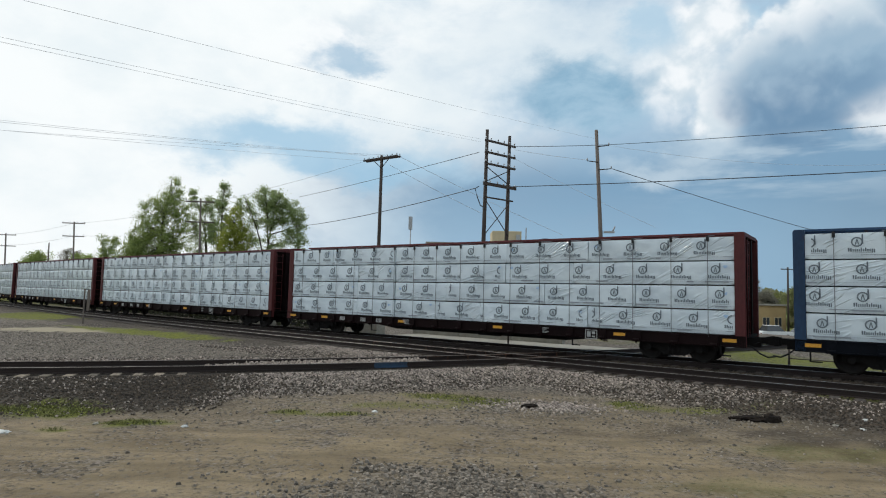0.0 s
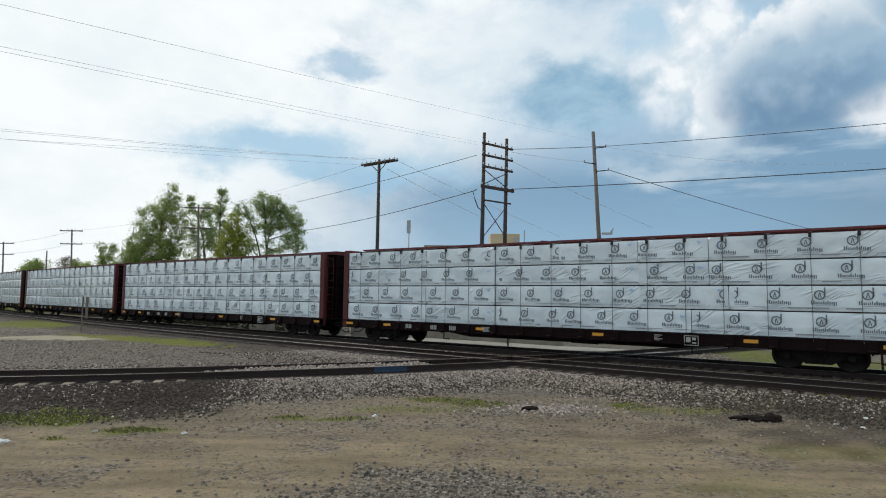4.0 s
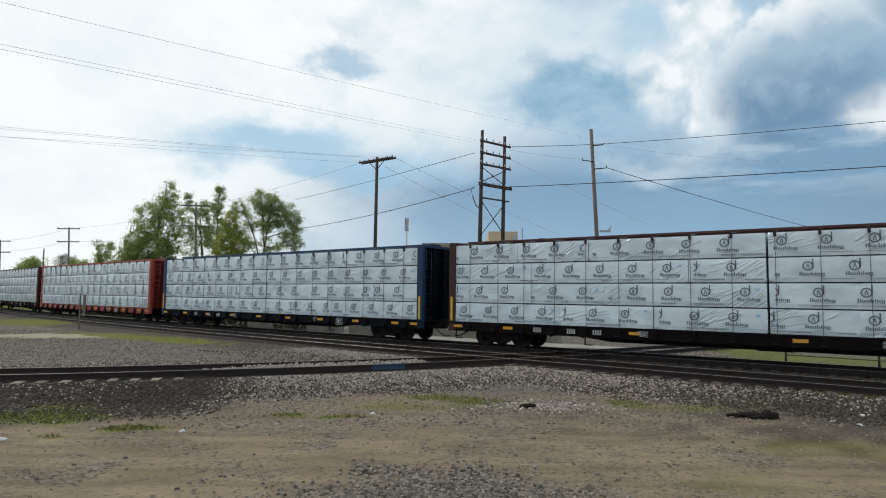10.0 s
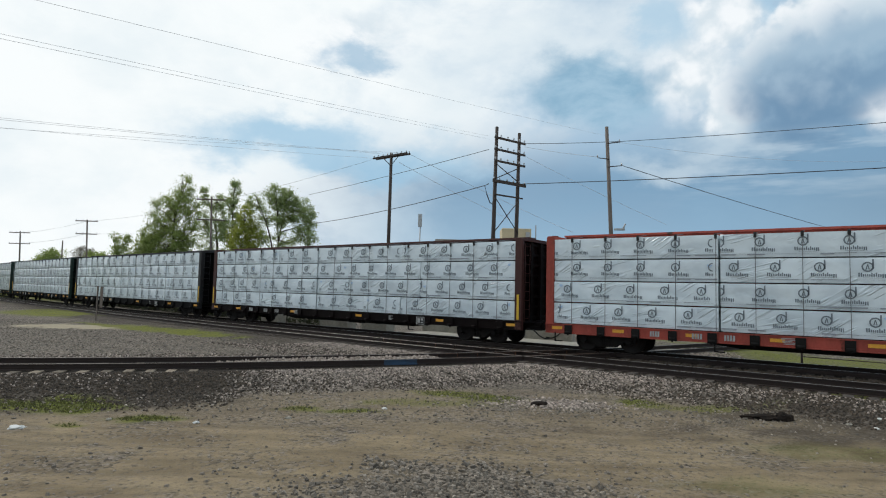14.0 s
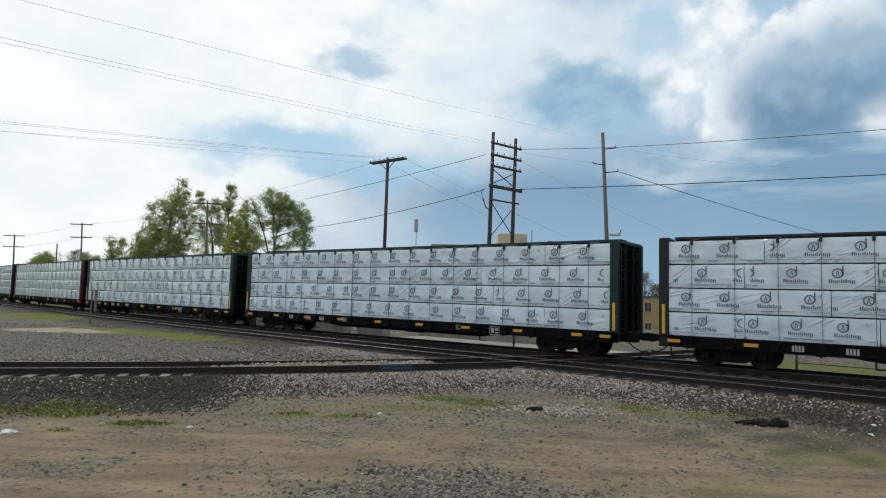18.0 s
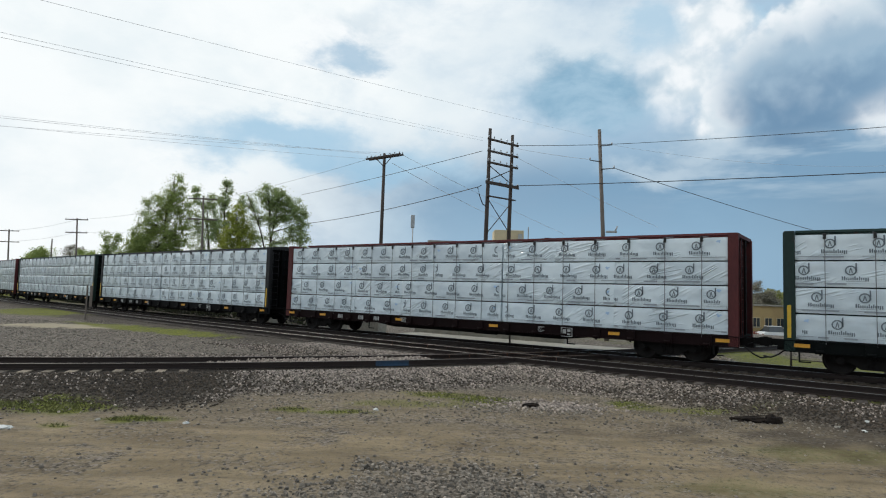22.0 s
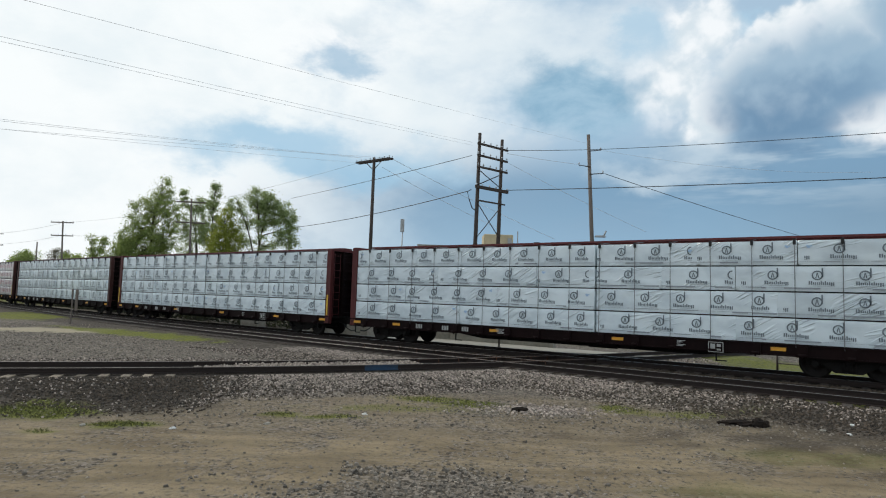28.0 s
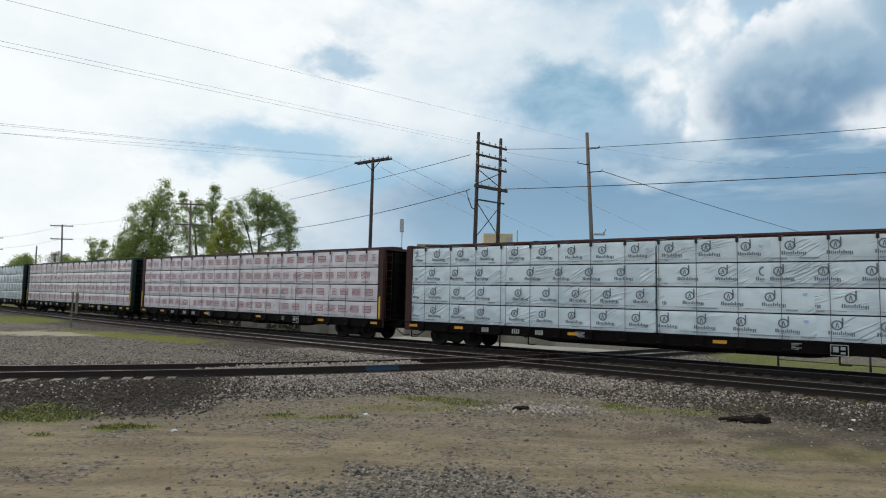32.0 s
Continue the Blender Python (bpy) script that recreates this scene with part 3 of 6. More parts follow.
def build_ground():
    xs, ys = spread(-30, 26, 0.24, 2600), spread(4, 46, 0.24, 2600)
    gx, gy = np.meshgrid(xs, ys)
    x, y = gx.ravel(), gy.ravel()
    z, shoulder = ground_height(x, y)
    nx, ny = len(xs), len(ys)
    i = np.arange(nx * ny).reshape(ny, nx)
    quads = np.stack([i[:-1, :-1], i[:-1, 1:], i[1:, 1:], i[1:, :-1]], -1).reshape(-1, 4)
    m = bpy.data.materials.new("trackside_ground")
    m.use_nodes = True
    k = Nodes(m.node_tree)
    pos = k.add("ShaderNodeNewGeometry").outputs["Position"]

    def cover(name):
        n = k.add("ShaderNodeAttribute")
        n.attribute_name = name
        return n.outputs["Fac"]

    coarse = k.noise(pos, 0.7, 6.0, 0.62)
    speck = k.noise(pos, 9.0, 4.0, 0.7)
    pebble = k.add("ShaderNodeTexVoronoi")
    k.put(pebble.inputs["Vector"], pos)
    pebble.inputs["Scale"].default_value = 17.0
    tone = k.add("ShaderNodeSeparateColor")
    k.put(tone.inputs[0], pebble.outputs["Color"])
    grit = k.mix(k.smooth(tone.outputs[0], 0.1, 0.95), (0.052, 0.043, 0.034), (0.275, 0.232, 0.19))
    streak = k.noise(k.scaled(pos, (0.16, 1.3, 1.0)), 1.5, 5.0, 0.6)
    patchy = k.noise(k.scaled(pos, (0.45, 0.9, 1.0)), 1.1, 7.0, 0.68)
    dirt = k.mix(k.smooth(k.math("ADD", k.math("MULTIPLY", streak, 0.45), k.math("MULTIPLY", patchy, 0.55)), 0.36, 0.64), (0.160, 0.119, 0.071), (0.308, 0.238, 0.147))
    crumb = k.noise(pos, 26.0, 3.0, 0.7)
    dirt = k.mix(k.smooth(crumb, 0.58, 0.70, 0.0, 0.6), dirt, (0.075, 0.060, 0.044))
    dirt = k.mix(k.smooth(speck, 0.60, 0.75), dirt, (0.27, 0.23, 0.185))
    dirt = k.mix(k.smooth(coarse, 0.55, 0.72), dirt, (0.115, 0.095, 0.07))
    gravel = k.mix(k.smooth(coarse, 0.3, 0.7), k.mix(0.5, grit, (0.10, 0.086, 0.07)), grit)
    blotch = k.smooth(k.noise(k.scaled(pos, (0.5, 1.1, 1.0)), 0.9, 6.0, 0.7), 0.54, 0.70)
    dirt = k.mix(k.math("MULTIPLY", blotch, 0.75), dirt, k.mix(0.35, grit, (0.085, 0.072, 0.058)))
    colour = k.mix(k.math("MULTIPLY", cover("dirt"), k.smooth(k.math("ADD", speck, k.math("MULTIPLY", coarse, 0.6)), 1.02, 0.72)), gravel, dirt)
    colour = k.mix(cover("sand"), colour, (0.42, 0.36, 0.25))
    # near-black tone for the track beds, left shoulder and right patch
    dark_bed = k.mix(k.smooth(speck, 0.4, 0.7), (0.022, 0.0175, 0.014), (0.075, 0.060, 0.047))
    colour = k.mix(cover("darkened"), colour, dark_bed)
    turf = k.mix(k.smooth(speck, 0.35, 0.65), (0.085, 0.095, 0.014), (0.180, 0.190, 0.028))
    colour = k.mix(k.math("MULTIPLY", cover("grass"), k.smooth(k.math("ADD", speck, coarse), 0.72, 1.1, 0.55, 1.0)), colour, turf)
    b = k.add("ShaderNodeBsdfPrincipled")
    k.put(b.inputs["Base Color"], colour)
    b.inputs["Roughness"].default_value = 0.95
    b.inputs["Specular IOR Level"].default_value = 0.2
    r = k.add("ShaderNodeBump")
    r.inputs["Strength"].default_value = 0.7
    r.inputs["Distance"].default_value = 0.03
    k.put(r.inputs["Height"], k.math("ADD", k.math("MULTIPLY", pebble.outputs["Distance"], -0.5), k.math("ADD", speck, k.noise(pos, 40, 2.0, 0.6))))
    k.put(b.inputs["Normal"], r.outputs[0])
    k.tree.links.new(b.outputs[0], k.add("ShaderNodeOutputMaterial").inputs[0])

    me = arrays("ground", np.stack([x, y, z], -1).tolist(), quads.tolist(), m)
    me.shade_smooth()
    dt, dn, dc = gap_to("train", x, y), gap_to("near", x, y), gap_to("cross", x, y)
    front = ramp(y, 18.0, 16.5) * ramp(shoulder, 2.7, 3.5)
    patch = blot(x, y, 0.1, 7.6, 2.6, 2.3, 0, 0.35)
    edge = ramp(y, 11.4, 13.2)
    # train's shadow band along the main tracks, put into the ground colour
    beds = np.maximum(ramp(dt, 3.0, 1.9), ramp(dn, 1.9, 1.3))
    verge = 0.65 * ramp(dn + 0.5 * lumps(x, y, 2.4), 3.9, 2.4) * ramp(x, -4.5, -8.0) * (y > 22)
    # a ragged patch of lower tone on the ground to the right
    dark_blot = 0.6 * blot(x, y, 11.5, 13.4, 5.6, 3.0, 0, 0.8)
    beds = np.maximum.reduce([beds, verge, dark_blot])
    covers = {"dirt": np.clip(front * (1 - 0.92 * patch) * (1 - 0.35 * edge), 0, 1),
              "sand": blot(x, y, -21.7, 34.9, 4.2, 1.9, 0) * 0.75,
              "darkened": np.clip(np.maximum(beds, ramp(dc, 1.6, 0.9) * 0.9 + (0.92 - 0.18 * ramp(x + lumps(x, y, 1.6), -7.2, -9.0)) * ramp(dc + 0.5 * lumps(x, y, 1.1), 5.3, 3.9) * ramp(x + 0.8 * lumps(x, y, 2.2), -4.4, -6.4) * (y < 17.5)), 0, 1),
              "grass": np.clip(1.5 * grass_cover(x, y, shoulder), 0, 1)}
    for name, values in covers.items():
        a = me.attributes.new(name, "FLOAT", "POINT")
        a.data.foreach_set("value", np.ascontiguousarray(values, dtype=np.float32))
    tagged(new("ground", me), "trodden brown dirt and grey gravel with thin grass patches", "ground", kind="structure")


build_ground()


def stones(name, label, spots, sizes, material, category):
    """Loose angular stones as one mesh: a squashed, twisted eight-cornered lump each."""
    n = len(spots)
    corner = np.array([(-1, -1, -1), (1, -1, -1), (1, 1, -1), (-1, 1, -1), (-1, -1, 1), (1, -1, 1), (1, 1, 1), (-1, 1, 1)], float)
    v = corner[None] * np.random.uniform(0.55, 1.0, (n, 8, 3)) * np.array([1, 0.8, 0.62])
    v[:, 4:, :2] *= np.random.uniform(0.4, 0.8, (n, 1, 1))
    a, t = np.random.uniform(0, math.tau, n), np.random.uniform(-0.5, 0.5, n)
    ca, sa, ct, st = np.cos(a), np.sin(a), np.cos(t), np.sin(t)
    x, y, z = v[..., 0], v[..., 1], v[..., 2]
    x, z = x * ct[:, None] + z * st[:, None], -x * st[:, None] + z * ct[:, None]
    x, y = x * ca[:, None] - y * sa[:, None], x * sa[:, None] + y * ca[:, None]
    p = np.stack([x, y, z], -1) * (sizes / 2)[:, None, None] + spots[:, None, :]
    face = np.array([(0, 3, 2, 1), (4, 5, 6, 7), (0, 1, 5, 4), (1, 2, 6, 5), (2, 3, 7, 6), (3, 0, 4, 7)])
    faces = (face[None] + 8 * np.arange(n)[:, None, None]).reshape(-1, 4)
    tagged(new(name, arrays(name, p.reshape(-1, 3).tolist(), faces.tolist(), material)), label, category, kind="stuff")


def on_ground(x, y, lift):
    z, shoulder = ground_height(x, y)
    return np.stack([x, y, z + lift], -1), shoulder


def scatter_ballast():
    # the shoulders that face the eye, thickest at the crossing
    n = 160000
    x, y = np.random.uniform(-15, 17, n), np.random.uniform(11.5, 27.0, n)
    d = np.minimum(gap_to("near", x, y), gap_to("cross", x, y))
    dn, dc = gap_to("near", x, y), gap_to("cross", x, y)
    keep = (d > 1.28) & (d < 5.2) & (np.random.rand(n) < np.maximum(ramp(d + 0.3 * lumps(x, y, 1.9), 3.5, 2.6), 0.55 * ramp(d, 5.2, 3.6) * (x < -5.2))) & (y < 27 - 0.2 * x)
    keep &= ~((dc < 1.28) | (dn < 1.2)) & (np.random.rand(n) > 1.3 * (grass_cover(x, y, None) - 0.25))
    x, y = x[keep], y[keep]
    p, _ = on_ground(x, y, 0.012)
    dc = gap_to("cross", x, y)
    # dark stones: left shoulder, then more towards the train's track and the right
    darker = (np.random.rand(len(x)) < ramp(x + 1.1 * lumps(x, y, 1.7), -4.4, -6.4) * (0.97 - 0.12 * ramp(x + lumps(x, y, 1.6), -7.2, -9.0)) * (dc > 1.2) * (y < 18))
    darker |= np.random.rand(len(x)) < 0.12 + 0.40 * ramp(np.minimum(dc, gap_to("near", x, y)) + 0.4 * lumps(x, y, 1.3), 1.9, 2.8) + 0.60 * ramp(x, 4.0, 9.0) + 0.5 * ramp(gap_to("train", x, y), 3.4, 2.4)
    size = np.random.uniform(0.035, 0.085, len(x))
    stones("ballast", "crushed grey-pink ballast stones on the track shoulders", p[~darker], size[~darker], STONE, "ballast")
    stones("oily_ballast", "dark ballast stones on the track shoulders", p[darker], size[darker], DARK_STONE, "ballast")
    # bed between the rails, sparse
    n = 9000
    s = np.random.uniform(-22, 30, n)
    c = np.array([near_line(v) for v in s])
    o = np.random.uniform(-1.25, 1.25, n)
    x, y = c[:, 0] + np.sin(c[:, 2]) * o, c[:, 1] - np.cos(c[:, 2]) * o
    p, _ = on_ground(x, y, 0.01)
    # fill between the rails of the crossing line, and a loose heap beyond the main track
    n = 2600
    s = np.random.uniform(5.6, 12.8, n)
    c = np.array([cross_line(v) for v in s])
    o = np.random.uniform(-0.66, 0.66, n)
    fill = np.stack([c[:, 0] + np.sin(c[:, 2]) * o, c[:, 1] - np.cos(c[:, 2]) * o, np.random.uniform(-0.17, -0.07, n) + 0.03 * ramp(s, 6, 9) - 0.05 * ramp(s, 7, 5.6)], -1)
    n = 9500
    s = np.random.uniform(2.0, 34.0, n)
    c = np.array([train_line(v) for v in s])
    o = -1.9 - (4.6 - 3.4 * ramp(s, 9, 14)) * np.random.rand(n) ** 1.4 - 0.4 * np.sin(s * 0.7)
    heap, _ = on_ground(c[:, 0] + np.sin(c[:, 2]) * o, c[:, 1] - np.cos(c[:, 2]) * o, 0.02)
    x, y = np.random.normal(2.7, 0.75, 700), np.random.normal(15.35, 0.36, 700)
    mound, _ = on_ground(x, y, 0.01)
    fill = np.concatenate([fill, heap, mound])
    stones("ballast", "pale crushed stones between the crossing rails and beyond the main track", fill, np.random.uniform(0.04, 0.11, len(fill)), STONE, "ballast")
    stones("track_bed_stones", "dark stones between the rails", p, np.random.uniform(0.04, 0.09, len(p)), DARK_STONE, "ballast")


def scatter_gravel():
    n = 70000
    x, y = np.random.uniform(-13, 14, n), np.random.uniform(6.4, 17.5, n)
    dn = np.minimum(gap_to("near", x, y), gap_to("cross", x, y))
    patch = blot(x, y, 0.1, 7.7, 2.7, 2.3, 0, 0.35)
    mound = np.maximum(blot(x, y, 2.4, 15.2, 2.0, 1.3), 0.6 * blot(x, y, 6.5, 14.3, 3.5, 0.8))
    belt = ramp(y, 12.2, 13.6)
    clusters = ramp(lumps(x, y, 2.6, 0.4) + 0.6 * lumps(x, y, 0.9, 2.2), 0.25, 0.75)
    chance = 0.02 + 0.09 * clusters + 0.75 * patch + 0.5 * mound + 0.09 * belt
    keep = (dn > 2.9) & (np.random.rand(n) < chance)
    x, y = x[keep], y[keep]
    p, _ = on_ground(x, y, 0.004)
    near = blot(x, y, 0.1, 7.7, 2.7, 2.3, 0, 0.35) > 0.4
    stones("loose_gravel", "loose grey gravel on the dirt", p, np.random.uniform(0.02, 0.07, len(x)) * np.random.choice([1, 1, 1, 1.6], len(x)) * np.where(near, 1.25, 1.0), PEBBLE, "gravel")
    n = 16000
    x, y = np.random.uniform(-34, -1, n), np.random.uniform(18.5, 40, n)
    d = np.minimum(gap_to("near", x, y), gap_to("cross", x, y))
    keep = (d > 2.4) & (y < 29.2 - 0.78 * x) & (grass_cover(x, y, None) < 0.35) & (blot(x, y, -21.7, 34.9, 4.2, 1.9, 0) < 0.4)
    p, _ = on_ground(x[keep], y[keep], 0.006)
    stones("yard_gravel", "grey yard gravel between the two lines", p, np.random.uniform(0.03, 0.10, keep.sum()), PEBBLE, "gravel")


def grass_tufts():
    """Blades in the green patches, one mesh."""
    verts, faces = [], []
    n = 150000
    x, y = np.random.uniform(-13, 14, n), np.random.uniform(11.0, 17.5, n)
    g = grass_cover(x, y, None)
    dn = np.minimum(gap_to("near", x, y), gap_to("cross", x, y))
    keep = (np.random.rand(n) < (g - 0.30) * 1.1) & (dn > 1.9)
    p, _ = on_ground(x[keep], y[keep], -0.005)
    for q in p:
        a, h = random.uniform(0, math.tau), random.uniform(0.02, 0.075)
        w, lean = 0.011, random.uniform(-0.05, 0.05)
        i = len(verts)
        c, s = math.cos(a) * w, math.sin(a) * w
        verts += [(q[0] - c, q[1] - s, q[2]), (q[0] + c, q[1] + s, q[2]), (q[0] + lean, q[1] + lean * 0.6, q[2] + h)]
        faces.append((i, i + 1, i + 2))
    tagged(new("grass", arrays("grass", verts, faces, GRASS)), "short spring grass tufts growing in the gravel", "grass", kind="stuff")


# ---- rails and ties ----
RAIL = ((-0.07, -0.172), (0.07, -0.172), (0.07, -0.158), (0.012, -0.135), (0.012, -0.042), (0.036, -0.032), (0.036, -0.004), (0.030, 0.0),
        (-0.030, 0.0), (-0.036, -0.004), (-0.036, -0.032), (-0.012, -0.042), (-0.012, -0.135), (-0.07, -0.158))


def rail_mesh(name, line, side, a, b, side_material, step=1.2):
    """One steel rail with foot, web and head, from a to b along a line."""
    f = LINES[line][0]
    count = max(2, int((b - a) / step) + 1)
    n = len(RAIL)
    verts, faces, mats = [], [], []
    for i in range(count):
        x, y, h = f(a + (b - a) * i / (count - 1))
        for o, z in RAIL:
            d = side * 0.7525 + o
            verts.append((x + math.sin(h) * d, y - math.cos(h) * d, z))
    for i in range(count - 1):
        for j in range(n):
            j2 = (j + 1) % n
            faces.append((i * n + j, i * n + j2, (i + 1) * n + j2, (i + 1) * n + j))
            mats.append(1 if 6 <= j <= 8 else 0)
    me = arrays(name, verts, faces, side_material, RAIL_DULL if line == "cross" else RAIL_TOP)
    me.polygons.foreach_set("material_index", mats)
    return me


def build_track(name, line, a, b, ties, label):
    track = thing(name, label, "railway track", kind="structure")
    for side in (-1, 1):
        if line == "cross":
            put_part("rail", rail_mesh("rail", line, side, a, 10.6, RAIL_SIDE), track)
            if side == 1:
                put_part("rail", rail_mesh("rail", line, side, 10.6, 11.7, RAIL_BLUE, 0.3), track, label="blue-painted rail joint")
            else:
                put_part("rail", rail_mesh("rail", line, side, 10.6, 11.7, RAIL_SIDE, 0.3), track)
            put_part("rail", rail_mesh("rail", line, side, 11.7, b, RAIL_SIDE), track)
        else:
            put_part("rail", rail_mesh("rail", line, side, a, b, RAIL_SIDE), track)
    bm = bmesh.new()
    quadbox(bm, (-0.115, -1.30, -0.33), (0.115, 1.30, -0.155))
    bevelled(bm, 0.012)
    tie = mesh("tie", bm, TIE)
    pale_mesh = tie.copy()
    pale_mesh.materials[0] = TIE_PALE
    f = LINES[line][0]
    s = ties[0]
    while s < ties[1]:
        x, y, h = f(s)
        m = pose(x, y, random.uniform(-0.02, 0.0), 0, 0, math.degrees(h) + random.uniform(-1.2, 1.2))
        pale = line == "cross" and s < 5.6
        put_part("tie", pale_mesh if pale else tie, track, m @ pose(0, random.uniform(-0.05, 0.05), 0 if pale or line != "cross" else -0.07))
        s += 0.545
    return track


def crossing_castings():
    """The heavy steel frame where the two lines cross: guard rails inside each running rail."""
    d = thing("crossing_diamond", "dark steel crossing diamond with rusty guard rails", "rail crossing", kind="structure")
    for line, a, b in (("cross", 13.0, 20.5), ("near", -1.5, 7.5), ("train", -3.5, 5.5)):
        f = LINES[line][0]
        for side in (-1, 1):
            bm = bmesh.new()
            pts = []
            for i in range(10):
                x, y, h = f(a + (b - a) * i / 9)
                o = side * (0.655 if 0 < i < 9 else 0.60)
                pts.append(Vector((x + math.sin(h) * o, y - math.cos(h) * o, 0)))
            for p, q in zip(pts, pts[1:]):
                w = (q - p).normalized().cross(Vector((0, 0, 1))) * 0.028
                a4 = [p - w, p + w, q + w, q - w]
                vs = [bm.verts.new(v + Vector((0, 0, z))) for z in (-0.155, -0.006) for v in a4]
                for fc in ((4, 5, 6, 7), (0, 1, 5, 4), (2, 3, 7, 6)):
                    bm.faces.new([vs[i] for i in fc])
            part("guard_rail", bm, RAIL_RUST, d)
    return d


# ---- the lumber cars ----
LOAD, PITCH, HALF, DECK, STACK = 22.45, 24.54, 1.40, 1.043, 3.394     # load length, coupled length, half width, load foot, load height
TIER = STACK / 4
TALL = TIER - 0.045


def bundle_mesh(length, seed, material):
    """One wrapped lumber pack, 0 to length along x, its show face at y = 0 looking to -y, 1.2 m deep: creased sheet over packed boards."""
    rnd = random.Random(seed)
    nx, nz = max(6, int(length / 0.16)), 8
    verts, faces = [], []
    for j in range(nz + 1):
        for i in range(nx + 1):
            x, z = length * i / nx, TALL * j / nz
            sag = noise.noise(Vector((x * 2.1 + seed * 7.7, z * 3.5, seed))) * 0.006 + noise.noise(Vector((x * 0.7, z + seed, 3.0))) * 0.012
            diagonal = abs(noise.noise(Vector(((x + z * 1.7) * 1.4, seed * 3.1, (x - z) * 0.4)))) * 0.012
            rim = 0.018 if i in (0, nx) or j in (0, nz) else 0.0
            verts.append((x, sag - diagonal + rim, z + (0.006 * rnd.uniform(-1, 1) if 0 < j < nz else 0)))
    for j in range(nz):
        for i in range(nx):
            a = j * (nx + 1) + i
            faces.append((a, a + 1, a + nx + 2, a + nx + 1))
    back = len(verts)
    verts += [(0, 1.2, 0), (length, 1.2, 0), (length, 1.2, TALL), (0, 1.2, TALL)]
    bl, br, tl, tr = 0, nx, nz * (nx + 1), nz * (nx + 1) + nx
    faces += [(back + 1, back, back + 3, back + 2), (back, back + 1, br, bl), (tl, tr, back + 2, back + 3), (bl, tl, back + 3, back), (br, back + 1, back + 2, tr)]
    me = arrays("wrapped_package", verts, faces, material)
    me.polygons.foreach_set("use_smooth", [True] * (nx * nz) + [False] * 5)
    return me


def clip_rect(out, x0, x1, z0, z1, lo, hi, mat):
    x0, x1 = max(x0, lo), min(x1, hi)
    if x1 - x0 > 0.012:
        out.append(((x0, z0), (x1, z0), (x1, z1), (x0, z1), mat))


def flat_print(name, quads, *materials):
    verts, faces, mats = [], [], []
    for *ps, mat in quads:
        i = len(verts)
        verts += [(p[0], 0.0, p[1]) for p in ps]
        faces.append((i, i + 1, i + 2, i + 3))
        mats.append(mat)
    me = arrays(name, verts, faces, *materials)
    me.polygons.foreach_set("material_index", mats)
    return me


# the row of bars under the emblem: width, height, drop below the line
PRINT_BARS = tuple((w, h, d) for h, d, ws in ((0.118, 0, (0.040, 0.036)), (0.080, 0, (0.030, 0.030)), (0.080, 0, (0.030, 0.030)), (0.118, 0, (0.032,)),
                   (0.080, 0, (0.036,)), (0.118, 0, (0.032,)), (0.080, 0, (0.034, 0.030)), (0.080, -0.034, (0.036, 0.030))) for w in ws)


def mark_mesh(style, lo=-9.0, hi=9.0):
    """One print: a round emblem with a stem over a row of plain bars; lo and hi cut it where the sheet ends."""
    quads = []

    def ring(c, zc, rx, rz, inner, n):
        for i in range(n):
            a, b = i * math.tau / n, (i + 1) * math.tau / n
            pts = [(c + rx * k * math.cos(t), zc + rz * k * math.sin(t)) for k, t in ((1, a), (1, b), (inner, b), (inner, a))]
            if all(lo <= p[0] <= hi for p in pts):
                quads.append((*pts, 0))

    if style == "slate":
        c, zc = 0.24, 0.515
        ring(c, zc, 0.155, 0.155, 0.74, 20)
        clip_rect(quads, c + 0.118, c + 0.160, zc - 0.06, zc + 0.235, lo, hi, 0)
        if lo < c - 0.1 and c + 0.1 < hi:
            quads.append(((c - 0.055, zc - 0.085), (c - 0.026, zc - 0.085), (c + 0.008, zc + 0.075), (c - 0.012, zc + 0.085), 0))
            quads.append(((c + 0.026, zc - 0.085), (c + 0.055, zc - 0.085), (c + 0.014, zc + 0.085), (c - 0.006, zc + 0.075), 0))
        w = 0.0
        for wide, tall, lift in PRINT_BARS:
            clip_rect(quads, w, w + wide, 0.215 + lift, 0.215 + tall, lo, hi, 0)
            w += wide + 0.022
        clip_rect(quads, 0.12, 0.62, 0.172, 0.182, lo, hi, 1)
        return flat_print("mark", quads, INK, INK_FAINT)
    for x0, x1, z0, z1 in ((0.02, 0.58, 0.28, 0.31), (0.02, 0.58, 0.57, 0.60), (0.02, 0.05, 0.31, 0.57), (0.55, 0.58, 0.31, 0.57)):
        clip_rect(quads, x0, x1, z0, z1, lo, hi, 0)
    ring(0.30, 0.44, 0.215, 0.105, 0.78, 16)
    clip_rect(quads, 0.18, 0.42, 0.42, 0.46, lo, hi, 0)
    return flat_print("mark", quads, INK_RED, INK_FAINT)


def line_mesh(length, seed):
    """The broken grade line along the foot of a sheet."""
    rnd = random.Random(seed + 100)
    verts, faces, x = [], [], 0.02
    while x < length - 0.02:
        z0, z1 = rnd.choice(((0.100, 0.120), (0.108, 0.114), (0.072, 0.120), (0.108, 0.113)))
        end = min(length - 0.02, x + rnd.uniform(0.12, 0.6))
        verts += [(x, 0, z0), (x, 0, z1), (end - 0.004, 0, z0), (end - 0.004, 0, z1)]
        x = end
    for i in range(0, len(verts) - 2, 2):
        faces.append((i, i + 2, i + 3, i + 1))
    return arrays("grade_line", verts, faces, INK_FAINT)


